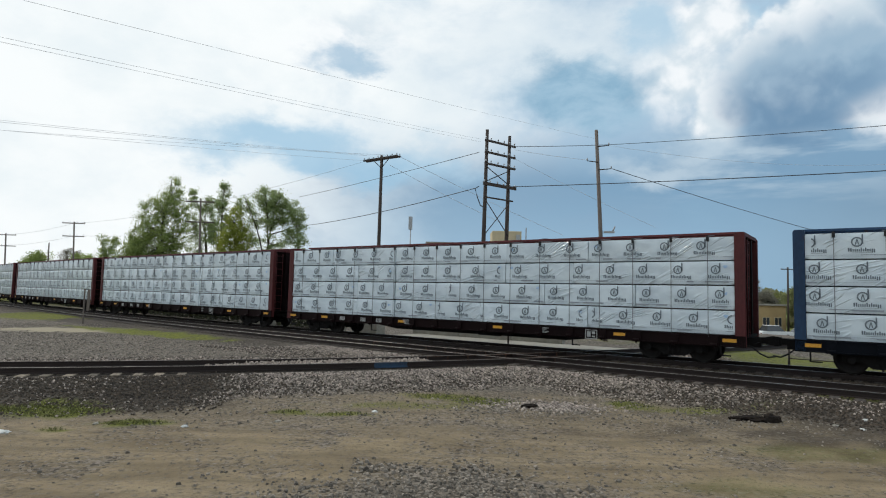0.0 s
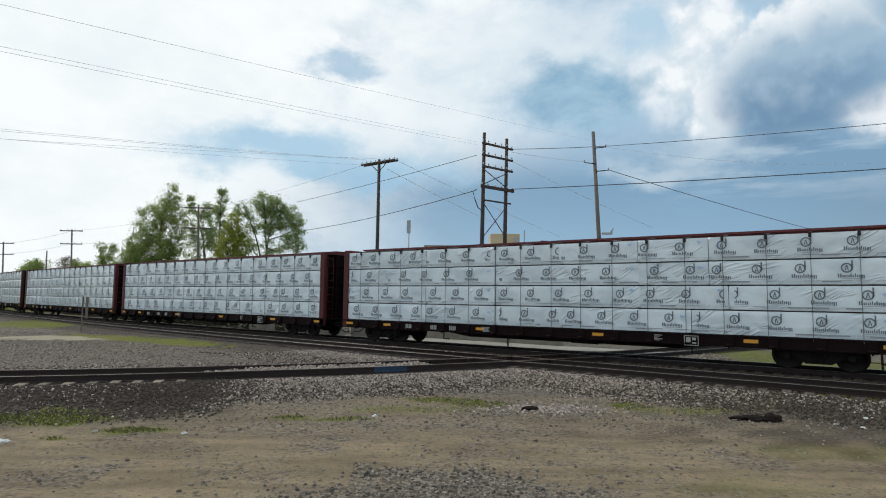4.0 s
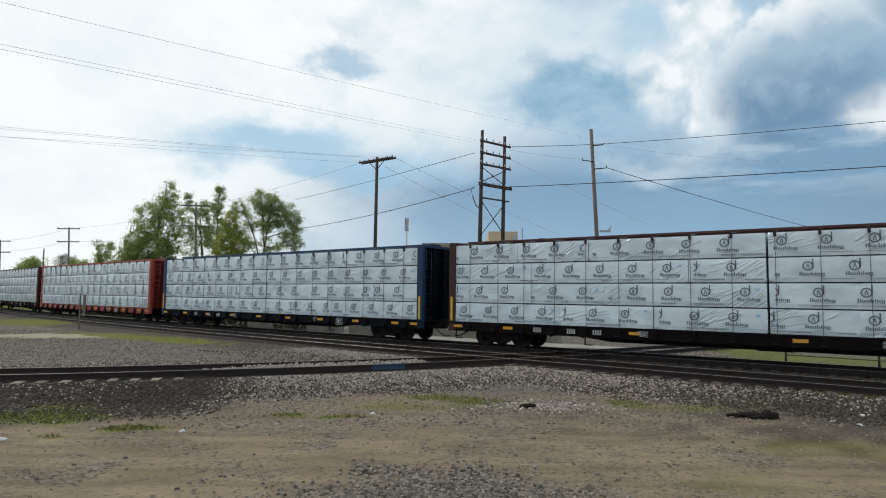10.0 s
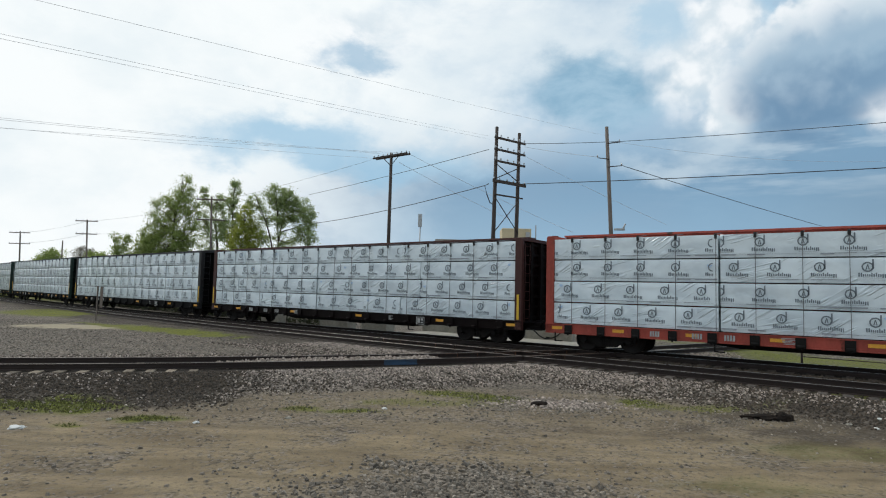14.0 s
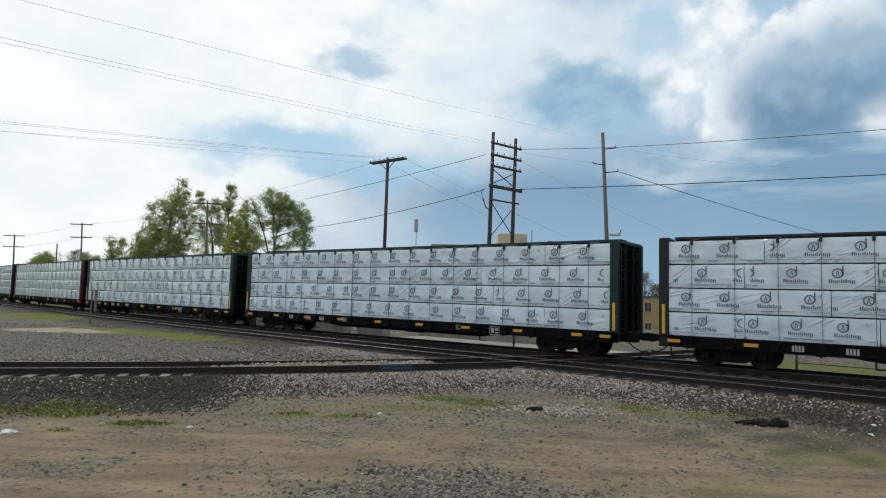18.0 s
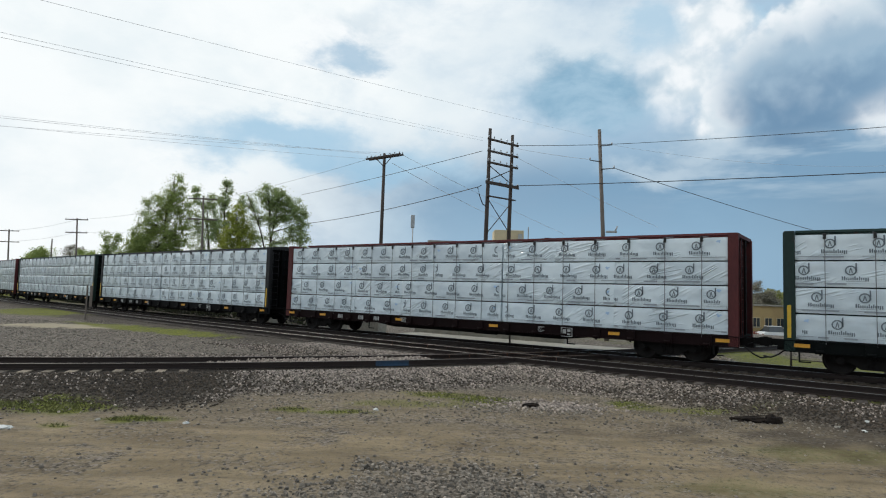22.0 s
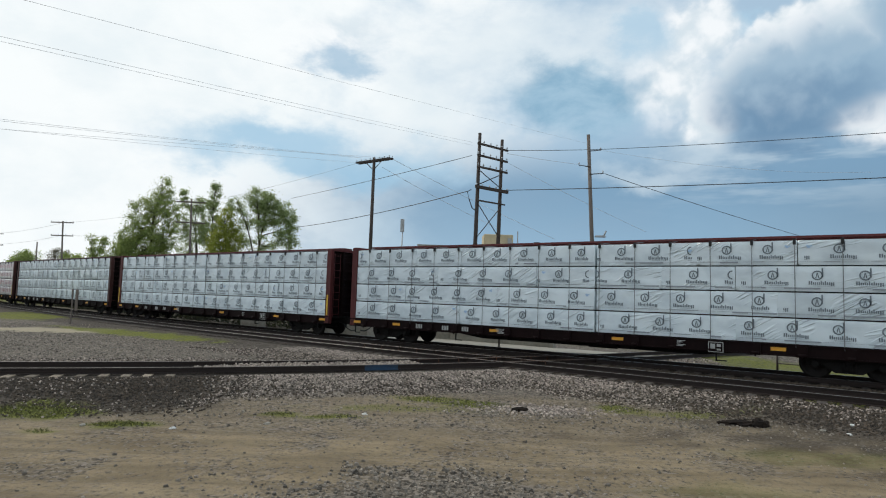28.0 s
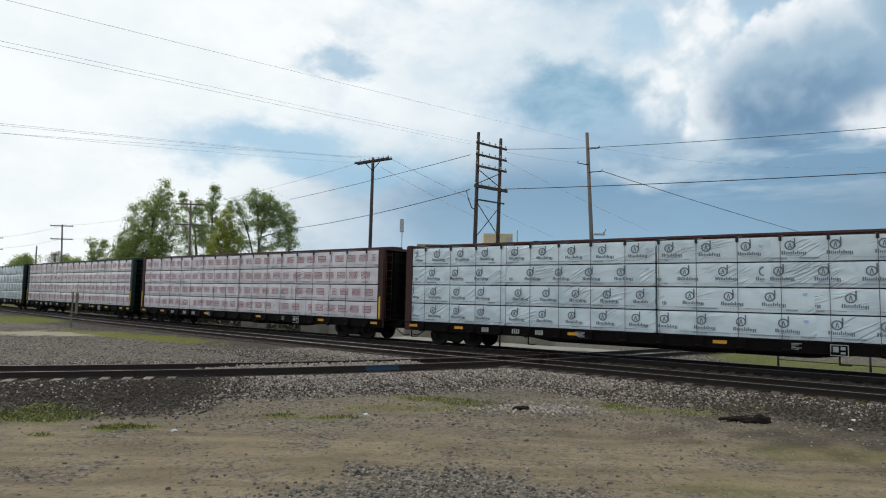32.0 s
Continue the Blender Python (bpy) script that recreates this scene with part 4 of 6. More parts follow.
def spray_mesh(seed):
    rnd = random.Random(seed)
    rim = [(r * math.cos(t), r * 0.8 * math.sin(t)) for t, r in ((i * math.tau / 12, rnd.uniform(0.03, 0.10)) for i in range(12))]
    return flat_print("spray_dab", [((0, 0), rim[i], rim[(i + 1) % 12], rim[(i + 2) % 12], 0) for i in range(0, 12, 2)], SPRAY)


FOOT = LOAD / 73
_packs, _marks = {}, {}
WORD = 0.80      # length of one print


def pack(feet, variant, style):
    key = (feet, variant, style)
    if key not in _packs:
        length = feet * FOOT - 0.022
        seed = feet * 10 + variant
        _packs[key] = (bundle_mesh(length, seed, WRAP if style == "slate" else WRAP_PINK), line_mesh(length, seed))
    return _packs[key]


def mark(style, cut):
    """A print, whole (0) or cut off at its start (-1, -2) or its end (1, 2), in thirds."""
    if (style, cut) not in _marks:
        lo, hi = (-9, WORD * (1 - cut / 3)) if cut > 0 else (WORD * -cut / 3, 9)
        _marks[style, cut] = mark_mesh(style, lo, hi)
    return _marks[style, cut]


def show_face(ob, length, style, rnd, dabs):
    """Prints along the show face of one pack, spaced evenly, cut where the sheet ends."""
    step = 1.25 if style == "slate" else 0.86
    x = -rnd.choice((0, 1, 2, 4)) * WORD / 3 + (0.16 if rnd.random() < 0.5 else 0.0)
    while x < length - WORD / 3 - 0.02:
        over = x + WORD - (length - 0.02)
        cut = 0
        if x < 0:
            cut = -min(2, math.ceil(-x / (WORD / 3) - 0.01))
        elif over > 0:
            cut = min(2, math.ceil(over / (WORD / 3)))
        if x > -WORD * 0.7 and not (cut > 0 and x + WORD * (1 - cut / 3) > length):
            put_part("mark", mark(style, cut), ob, pose(x, -0.030, 0))
        x += step
    if style == "slate" and rnd.random() < 0.7:
        put_part("spray_dab", dabs[rnd.randrange(3)], ob, pose(length - 0.28 if rnd.random() < 0.7 else 0.3, -0.029, rnd.uniform(0.5, 0.66)))


def car_meshes(colour):
    """The steel of one car, painted one colour: shared by all cars of that colour."""
    pt = PAINTS[colour]
    out = {}
    end = LOAD / 2
    # side sill: a channel with top and bottom flanges
    bm = bmesh.new()
    outline = ((0.03, 0.655), (0.03, 1.036), (-0.035, 1.036), (-0.035, 1.0), (0.0, 1.0), (0.0, 0.69), (-0.035, 0.69), (-0.035, 0.655))
    rings = [[bm.verts.new((x, y, z)) for y, z in outline] for x in (-end - 0.33, end + 0.33)]
    for i in range(8):
        bm.faces.new((rings[0][i], rings[1][i], rings[1][(i + 1) % 8], rings[0][(i + 1) % 8]))
    bm.faces.new(rings[0])
    bm.faces.new(rings[1][::-1])
    out["side_sill"] = mesh("side_sill", bm, pt if colour == "red" else SHADED_GRIME[colour])
    bm = bmesh.new()
    quadbox(bm, (-end - 0.30, -1.36, 0.955), (end + 0.30, 1.36, 1.03))
    for i in range(-8, 9):
        quadbox(bm, (i * 1.32 - 0.06, -1.34, 0.72), (i * 1.32 + 0.06, 1.34, 0.954))
    out["deck"] = mesh("deck", bm, FRAME_BLACK)
    bm = bmesh.new()
    prism(bm, ((-end - 0.6, 0.95), (-end - 0.6, 0.62), (-6.2, 0.62), (-4.6, 0.42), (4.6, 0.42), (6.2, 0.62), (end + 0.6, 0.62), (end + 0.6, 0.95)), -0.22, 0.22)
    out["center_sill"] = mesh("center_sill", bm, FRAME_BLACK)
    # centre beam: web with posts, and its top chord
    bm = bmesh.new()
    quadbox(bm, (-end, -0.03, 1.03), (end, 0.03, 4.45))
    for i in range(-8, 9):
        quadbox(bm, (i * 1.32 - 0.08, -0.13, 1.03), (i * 1.32 + 0.08, 0.13, 4.45))
    out["center_beam"] = mesh("center_beam", bm, pt)
    bm = bmesh.new()
    quadbox(bm, (-end - 0.02, -0.34, 4.60), (end + 0.02, 0.34, 4.675))
    quadbox(bm, (-end - 0.02, -0.15, 4.45), (end + 0.02, 0.15, 4.60))
    out["top_chord"] = mesh("top_chord", bm, pt)
    # end bulkhead, outer face towards +x: grimy plate with backlit shade in its colour, channels across, painted corner
    # columns and top beam
    bm = bmesh.new()
    quadbox(bm, (0.03, -1.23, 1.0), (0.09, 1.23, 4.50))
    out["bulkhead"] = mesh("bulkhead", bm, SHADED_GRIME[colour])
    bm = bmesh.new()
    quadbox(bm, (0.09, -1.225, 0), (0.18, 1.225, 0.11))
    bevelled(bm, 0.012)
    out["rib"] = mesh("rib", bm, SHADED_GRIME[colour])
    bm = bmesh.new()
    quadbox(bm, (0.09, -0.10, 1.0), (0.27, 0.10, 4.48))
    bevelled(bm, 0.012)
    out["stiffener"] = mesh("stiffener", bm, SHADED_GRIME[colour])
    bm = bmesh.new()
    prism(bm, ((0.0, 0.66), (0.33, 0.66), (0.33, 4.50), (0.27, 4.56), (0.0, 4.56)), -0.1, 0.1)
    bevelled(bm, 0.01)
    out["column"] = mesh("column", bm, pt)
    bm = bmesh.new()
    quadbox(bm, (0.0, -1.325, 4.44), (0.30, 1.325, 4.566))
    out["top_beam"] = mesh("top_beam", bm, pt)
    bm = bmesh.new()
    for y in (-1.22, -0.82):
        rod(bm, (0.37, y, 1.0), (0.37, y, 4.3), 0.014, n=6)
    for i in range(9):
        rod(bm, (0.37, -1.22, 1.15 + i * 0.38), (0.37, -0.82, 1.15 + i * 0.38), 0.012, n=6)
    out["ladder"] = mesh("ladder", bm, pt)
    bm = bmesh.new()
    quadbox(bm, (-0.15, -0.045, 0.64), (0.15, 0.0, 0.995))
    rod(bm, (-0.11, -0.065, 0.71), (0.11, -0.065, 0.71), 0.05, n=8)
    quadbox(bm, (-0.03, -0.075, 0.60), (0.03, -0.03, 0.70))
    out["stake_pocket"] = mesh("stake_pocket", bm, FRAME_BLACK if colour == "red" else SHADED_GRIME[colour])
    return out


def common_meshes():
    out = {}
    bm = bmesh.new()
    quadbox(bm, (-0.22, -0.006, -0.058), (0.22, 0.0, 0.058))
    out["reflector"] = mesh("reflector", bm, AMBER)
    bm = bmesh.new()
    quadbox(bm, (-0.055, -0.006, 0.0), (0.055, 0.0, 1.05))
    out["yellow_marker"] = mesh("yellow_marker", bm, YELLOW)
    # cable: from the chord over the load's top edge, down the face to the sill
    bm = bmesh.new()
    top = DECK + STACK
    tube(bm, [(0, -0.25, top + 0.14), (0, -1.38, top + 0.012), (0, -HALF - 0.045, top - 0.03), (0, -HALF - 0.040, DECK + 1.9), (0, -HALF - 0.045, 0.95)], 0.011, 5)
    out["tie_down_cable"] = mesh("tie_down_cable", bm, CABLE)
    bm = bmesh.new()
    quadbox(bm, (-0.045, -HALF - 0.075, top - 0.16), (0.045, -HALF - 0.01, top + 0.02))
    bevelled(bm, 0.012)
    out["corner_protector"] = mesh("corner_protector", bm, RUBBER)
    # truck: two cast side frames, bolster, springs, journals
    bm = bmesh.new()
    for side in (-1, 1):
        y = side * 1.02
        prism(bm, ((-1.13, 0.40), (-1.13, 0.62), (-0.72, 0.66), (-0.34, 0.80), (0.34, 0.80), (0.72, 0.66), (1.13, 0.62), (1.13, 0.40), (0.66, 0.42),
                   (0.36, 0.22), (-0.36, 0.22), (-0.66, 0.42)), y - 0.08, y + 0.08)
        for x in (-0.889, 0.889):
            rod(bm, (x, y - side * 0.05, 0.457), (x, y + side * 0.20, 0.457), 0.13, 0.11, 10)
        for x in (-0.15, 0, 0.15):
            rod(bm, (x, y + side * 0.05, 0.26), (x, y + side * 0.05, 0.56), 0.065, n=8)
    quadbox(bm, (-0.2, -1.05, 0.52), (0.2, 1.05, 0.75))
    out["truck"] = mesh("truck", bm, FRAME_BLACK)
    # wheelset: axle and two wheels with flange, dished plate and rim
    bm = bmesh.new()
    rod(bm, (0, -0.98, 0), (0, 0.98, 0), 0.08, n=10)
    for side in (-1, 1):
        prof = ((0.685, 0.485), (0.715, 0.482), (0.725, 0.457), (0.825, 0.452), (0.825, 0.39), (0.775, 0.37), (0.755, 0.16), (0.85, 0.14), (0.85, 0.09), (0.66, 0.09), (0.66, 0.14),
                (0.715, 0.18), (0.715, 0.37), (0.685, 0.39))
        n = 24
        rings = [[bm.verts.new((r * math.cos(i * math.tau / n), side * y, r * math.sin(i * math.tau / n))) for y, r in prof] for i in range(n)]
        for i in range(n):
            a, b = rings[i], rings[(i + 1) % n]
            for j in range(len(prof)):
                j2 = (j + 1) % len(prof)
                f = bm.faces.new((a[j], a[j2], b[j2], b[j]))
                f.smooth = True
        for i in range(4):
            a = i * math.tau / 4
            rod(bm, (0.27 * math.cos(a), side * 0.74, 0.27 * math.sin(a)), (0.27 * math.cos(a), side * 0.79, 0.27 * math.sin(a)), 0.03, n=6)
    out["wheelset"] = mesh("wheelset", bm, WHEEL_STEEL)
    # coupler towards +x
    bm = bmesh.new()
    quadbox(bm, (-0.55, -0.11, 0.76), (0.12, 0.11, 0.97))
    prism(bm, ((0.10, 0.72), (0.10, 1.0), (0.40, 1.0), (0.46, 0.93), (0.46, 0.79), (0.40, 0.72)), -0.17, 0.13)
    quadbox(bm, (0.18, 0.12, 0.70), (0.34, 0.19, 1.02))
    rod(bm, (-0.1, -1.2, 0.80), (-0.1, 0.0, 0.80), 0.018, n=6)
    bevelled(bm, 0.015)
    out["coupler"] = mesh("coupler", bm, FRAME_BLACK)
    bm = bmesh.new()
    tube(bm, [(-0.55, -0.35, 0.70), (-0.2, -0.36, 0.64), (0.05, -0.34, 0.42), (0.28, -0.26, 0.30), (0.50, -0.16, 0.34)], 0.028, 7)
    out["air_hose"] = mesh("air_hose", bm, RUBBER)
    # placard: white frame with bars
    bm = bmesh.new()
    for x0, x1, z0, z1 in ((-0.24, 0.24, 0.30, 0.325), (-0.24, 0.24, -0.025, 0.0), (-0.24, -0.215, 0, 0.30), (0.215, 0.24, 0, 0.30), (-0.17, -0.02, 0.05, 0.26), (0.03, 0.16, 0.16, 0.26), (0.03, 0.16, 0.04, 0.1)):
        quadbox(bm, (x0, -0.006, z0), (x1, 0.0, z1))
    out["placard"] = mesh("placard", bm, WHITE_PAINT)
    bm = bmesh.new()
    comb = [(0.0, 0.0), (0.34, 0.0)]
    for i in range(4):
        x = 0.34 - i * 0.09
        comb += [(x, 0.19), (x - 0.06, 0.19)] + ([(x - 0.06, 0.012), (x - 0.09, 0.012)] if i < 3 else [])
    prism(bm, comb, -0.005, 0.0)
    out["marking"] = mesh("marking", bm, WHITE_PAINT)
    bm = bmesh.new()
    for i in range(5):
        quadbox(bm, (i * 0.02, -0.005, -i * 0.045), (0.5 - (i * 7 % 3) * 0.09, 0.0, -i * 0.045 + 0.022))
    out["small_print"] = mesh("small_print", bm, WHITE_PAINT)
    bm = bmesh.new()
    quadbox(bm, (-0.075, -0.005, 0.0), (0.075, 0.0, 0.135))
    out["column_letter"] = mesh("column_letter", bm, WHITE_PAINT)
    # brake reservoir and piping under the floor
    bm = bmesh.new()
    rod(bm, (-0.55, -0.75, 0.62), (0.55, -0.75, 0.62), 0.19, n=14)
    quadbox(bm, (0.75, -0.95, 0.48), (1.15, -0.6, 0.80))
    rod(bm, (-3.6, -0.8, 0.60), (3.6, -0.8, 0.60), 0.022, n=6)
    out["brake_gear"] = mesh("brake_gear", bm, FRAME_BLACK)
    bm = bmesh.new()
    quadbox(bm, (-0.025, -0.03, 0.34), (0.025, 0.0, 0.70))
    quadbox(bm, (-0.025, -0.03, 0.34), (0.32, 0.0, 0.38))
    out["step_iron"] = mesh("step_iron", bm, FRAME_BLACK)
    return out


# colour of the steel, wrap style, and yellow markers, car by car from the front of the train
CARS = [(-1, "blue", "slate", 0), (0, "maroon", "slate", 0), (1, "maroon", "slate", 0), (2, "maroon", "slate", 0), (3, "maroon", "slate", 0), (4, "maroon", "slate", 0),
        (5, "brown", "slate", 1), (6, "blue", "slate", 1), (7, "red", "slate", 0), (8, "brown", "slate", 1), (9, "black", "slate", 1), (10, "green", "slate", 1),
        (11, "green", "slate", 1), (12, "maroon", "slate", 0), (13, "black", "slate", 1), (14, "green", "slate", 1), (15, "maroon", "slate", 0), (16, "maroon", "slate", 1),
        (17, "brown", "slate", 0), (18, "brown", "red", 1), (19, "green", "red", 1), (20, "green", "slate", 1), (21, "brown", "slate", 0), (22, "maroon", "slate", 0)]
NUDGE = {-1: 0.05, 0: 0.045, 1: 0.12, 3: 0.04, 4: 0.14, 7: -0.29, 8: 0.08, 11: -0.04, 12: 0.06, 13: -0.14, 17: -0.07}
SEAM = {0: 24, 1: 48, 2: 28, 3: 36, 4: 36, 5: 40, 6: 36, 7: 20, 8: 32, 9: 40, 10: 28, 11: 36, 12: 44, 13: 32, 14: 28, 15: 40}


def run_of_packs(feet, rnd):
    """Pack lengths, in feet, that fill one run of a tier."""
    out = []
    while feet > 22:
        out.append(rnd.choice((8, 10, 12, 16, 16, 16, 20)))
        feet -= out[-1]
    return out + ([feet] if feet <= 20 or rnd.random() < 0.3 else [feet // 2, feet - feet // 2])


def build_cars():
    shared, coats, cars = common_meshes(), {}, []
    dabs = [spray_mesh(i) for i in range(3)]
    for k, colour, style, marked in CARS:
        if colour not in coats:
            coats[colour] = car_meshes(colour)
        kit = coats[colour]
        words = {"maroon": "maroon", "brown": "dark brown", "blue": "navy blue", "red": "faded red", "green": "dark green", "black": "black"}[colour]
        car = thing("lumber_car", words + " centerbeam flat car stacked with " + ("white" if style == "slate" else "pinkish") + "-wrapped lumber",
                    "freight car", "cars of the lumber train")
        rnd = random.Random(k + 50)
        put_part("deck", kit["deck"], car)
        put_part("center_sill", kit["center_sill"], car)
        put_part("center_beam", kit["center_beam"], car)
        put_part("top_chord", kit["top_chord"], car)
        for side in (1, -1):
            turn = pose(0, 0, 0) if side == 1 else pose(0, 0, 0, 0, 0, 180)
            put_part("side_sill", kit["side_sill"], car, turn @ pose(0, -HALF - 0.03, 0))
            end = put_part("bulkhead", kit["bulkhead"], car, turn @ pose(LOAD / 2, 0, 0))
            put_part("ladder", kit["ladder"], end)
            for i in range(8):
                put_part("rib", kit["rib"], end, pose(0, 0, 1.12 + i * 0.45))
            for y in (-1.33, 1.33):
                put_part("column", kit["column"], end, pose(0, y, 0))
                put_part("stiffener", kit["stiffener"], end, pose(0, y * 0.32, 0))
            put_part("top_beam", kit["top_beam"], end)
            put_part("coupler", shared["coupler"], car, turn @ pose(PITCH / 2 - 0.38, 0, 0))
            put_part("air_hose", shared["air_hose"], car, turn @ pose(PITCH / 2 - 0.5, 0, 0))
            put_part("brake_gear", shared["brake_gear"], car, turn @ pose(1.2, 0, 0))
            truck = put_part("truck", shared["truck"], car, pose(side * 9.15, 0, 0))
            for dx in (-0.889, 0.889):
                put_part("wheelset", shared["wheelset"], truck, pose(dx, 0, 0.457))
        for i in range(-8, 9):
            put_part("stake_pocket", kit["stake_pocket"], car, pose(i * 1.32, -HALF - 0.066, 0))
            x = i * 1.30 + rnd.uniform(-0.05, 0.05)
            put_part("tie_down_cable", shared["tie_down_cable"], car, pose(x, 0, 0))
            put_part("corner_protector", shared["corner_protector"], car, pose(x, 0, 0))
        gap = 2.64 if colour in ("blue", "green", "red") else 5.28
        for x in [-11.05, 11.05] + [v for v in (-8.58 + gap * i for i in range(8)) if v < 10]:
            put_part("reflector", shared["reflector"], car, pose(x, -HALF - 0.036, 0.87))
        if k == 14:
            for i in range(8):
                put_part("column_letter", shared["column_letter"], car, pose(LOAD / 2 + 0.17, -HALF - 0.034, 4.22 - i * 0.2))
        if marked:
            for x in (-LOAD / 2 - 0.17, LOAD / 2 + 0.17):
                put_part("yellow_marker", shared["yellow_marker"], car, pose(x, -HALF - 0.046, 1.1))
        put_part("placard", shared["placard"], car, pose(rnd.choice((5.4, 6.2)), -HALF - 0.145, 0.66))
        for x in (-7.4, -5.95, -4.9):
            put_part("marking", shared["marking"], car, pose(x, -HALF - 0.07, 0.755))
        put_part("small_print", shared["small_print"], car, pose(-3.2, -HALF - 0.07, 0.94))
        put_part("small_print", shared["small_print"], car, pose(3.9, -HALF - 0.07, 0.94))
        for x in (-LOAD / 2 + 0.1, -5.2, 5.4, LOAD / 2 - 0.45):
            put_part("step_iron", shared["step_iron"], car, pose(x, -HALF - 0.04, 0))
        seam = SEAM.get(k, 36)
        for tier in range(4):
            runs = (run_of_packs(seam, rnd), run_of_packs(73 - seam, rnd))
            feet_list = [(feet, 0.05 if i == 0 and run == runs[1] else 0.0) for run in runs for i, feet in enumerate(run)]
            for side in (1, -1):
                x, z = -LOAD / 2 + 0.01, DECK + tier * TIER + 0.022
                for feet, slack in feet_list:
                    wrap, ink = pack(feet, rnd.randrange(3), style)
                    length = feet * FOOT
                    if side == 1:
                        ob = put_part("wrapped_package", wrap, car, pose(x + slack, -HALF + rnd.uniform(-0.012, 0.025), z))
                        put_part("grade_line", ink, ob, pose(0, -0.030, 0))
                        show_face(ob, length - 0.022, style, rnd, dabs)
                    else:
                        put_part("wrapped_package", wrap, car, pose(x + length, HALF, z, 0, 0, 180))
                    x += length
        cars.append((k, car))
    return cars


build_track("railway_track_main", "train", -150, 70, (-26, 30), "railway track under the lumber train, worn rails on dark ties")
build_track("railway_track_siding", "near", -150, 70, (-26, 30), "second railway track with bright rail heads on dark ties")
build_track("railway_track_crossing", "cross", -40, 60, (-14, 34), "old railway track crossing the other two on the level")
crossing_castings()
scatter_ballast()
scatter_gravel()
grass_tufts()
TRAIN = build_cars()


# ---- poles and wires ----
def post(bm, foot, top, r0, r1, n=10):
    rod(bm, foot, top, r0, r1, n)


def insulators(parent, spots, h=0.16):
    bm = bmesh.new()
    rod(bm, (0, 0, 0), (0, 0, h * 0.5), 0.018, n=6)
    rod(bm, (0, 0, h * 0.4), (0, 0, h), 0.055, 0.03, 8)
    me = mesh("insulator", bm, INSULATOR)
    for p in spots:
        put_part("insulator", me, parent, pose(*p))


def beam(bm, a, b, w, h):
    """A timber from a to b, w wide and h high."""
    a, b = Vector(a), Vector(b)
    d = (b - a)
    m = Matrix.Translation(a) @ d.to_track_quat("X", "Z").to_matrix().to_4x4()
    quadbox(bm, (0, -w / 2, -h / 2), (d.length, w / 2, h / 2), m)


def twin_pole():
    t = thing("twin_pole_structure", "dark twin-pole timber power structure with cross-braced arms", "utility pole")
    a, b = Vector((2.68, 38.0, 0)), Vector((4.27, 39.3, 0))
    lean = ((0.10, 12.84, a), (0.10, 12.80, b))
    for dx, top, p in lean:
        bm = bmesh.new()
        post(bm, (p.x - 0.22, p.y, -0.6), (p.x, p.y, top), 0.165, 0.105)
        part("pole", bm, CREOSOTE, t)
    d = (b - a).normalized()
    for z, out in ((12.08, 0.35), (11.32, 0.35), (10.58, 0.35), (9.28, 0.45)):
        bm = bmesh.new()
        off = Vector((d.y, -d.x, 0)) * 0.2
        p, q = a - d * out + off + Vector((0, 0, z)), b + d * out + off + Vector((0, 0, z))
        beam(bm, p, q, 0.10, 0.125 if z > 9.5 else 0.20)
        arm = part("crossarm", bm, CREOSOTE, t)
        insulators(arm, [(*(p + (q - p) * f)[:2], z + 0.08) for f in (0.03, 0.2, 0.42, 0.62, 0.8, 0.97)])
    bm = bmesh.new()
    beam(bm, a - d * 0.1 + Vector((0, -0.2, 8.42)), b + d * 0.35 + Vector((0, -0.2, 8.42)), 0.08, 0.09)
    part("crossarm", bm, CREOSOTE, t)
    for z0, z1 in ((10.4, 9.45), (9.45, 10.4), (8.2, 6.1), (6.1, 8.2)):
        bm = bmesh.new()
        rod(bm, a + Vector((-0.03, -0.22, z0)), b + Vector((-0.03, -0.22, z1)), 0.03, n=6)
        part("brace", bm, CREOSOTE, t)
    bm = bmesh.new()
    tube(bm, [(2.2, 37.8, 9.1), (1.95, 37.75, 8.95), (2.1, 37.75, 8.4), (2.3, 37.8, 7.9), (2.62, 37.8, 7.7)], 0.035, 6)
    part("cable_drop", bm, WIRE, t)


def crossarm_pole(name, label, foot, top, arms, material, r=0.16, pins=6):
    """A round pole with level arms: each arm gives its height, half length, and heading in degrees."""
    t = thing(name, label, "utility pole")
    bm = bmesh.new()
    post(bm, foot, top, r, r * 0.72)
    part("pole", bm, material, t)
    for z, half, turn, out in arms:
        f = (z - foot[2]) / (top[2] - foot[2])
        c = Vector(foot).lerp(Vector(top), f)
        d = Vector((math.cos(radians(turn)), math.sin(radians(turn)), 0))
        off = Vector((d.y, -d.x, 0)) * out
        bm = bmesh.new()
        beam(bm, c - d * half + off, c + d * half + off, 0.10, 0.13)
        arm = part("crossarm", bm, material, t)
        if pins:
            insulators(arm, [tuple(c + off + d * half * (-0.95 + 1.9 * i / (pins - 1)) + Vector((0, 0, 0.06))) for i in range(pins)])
    return t


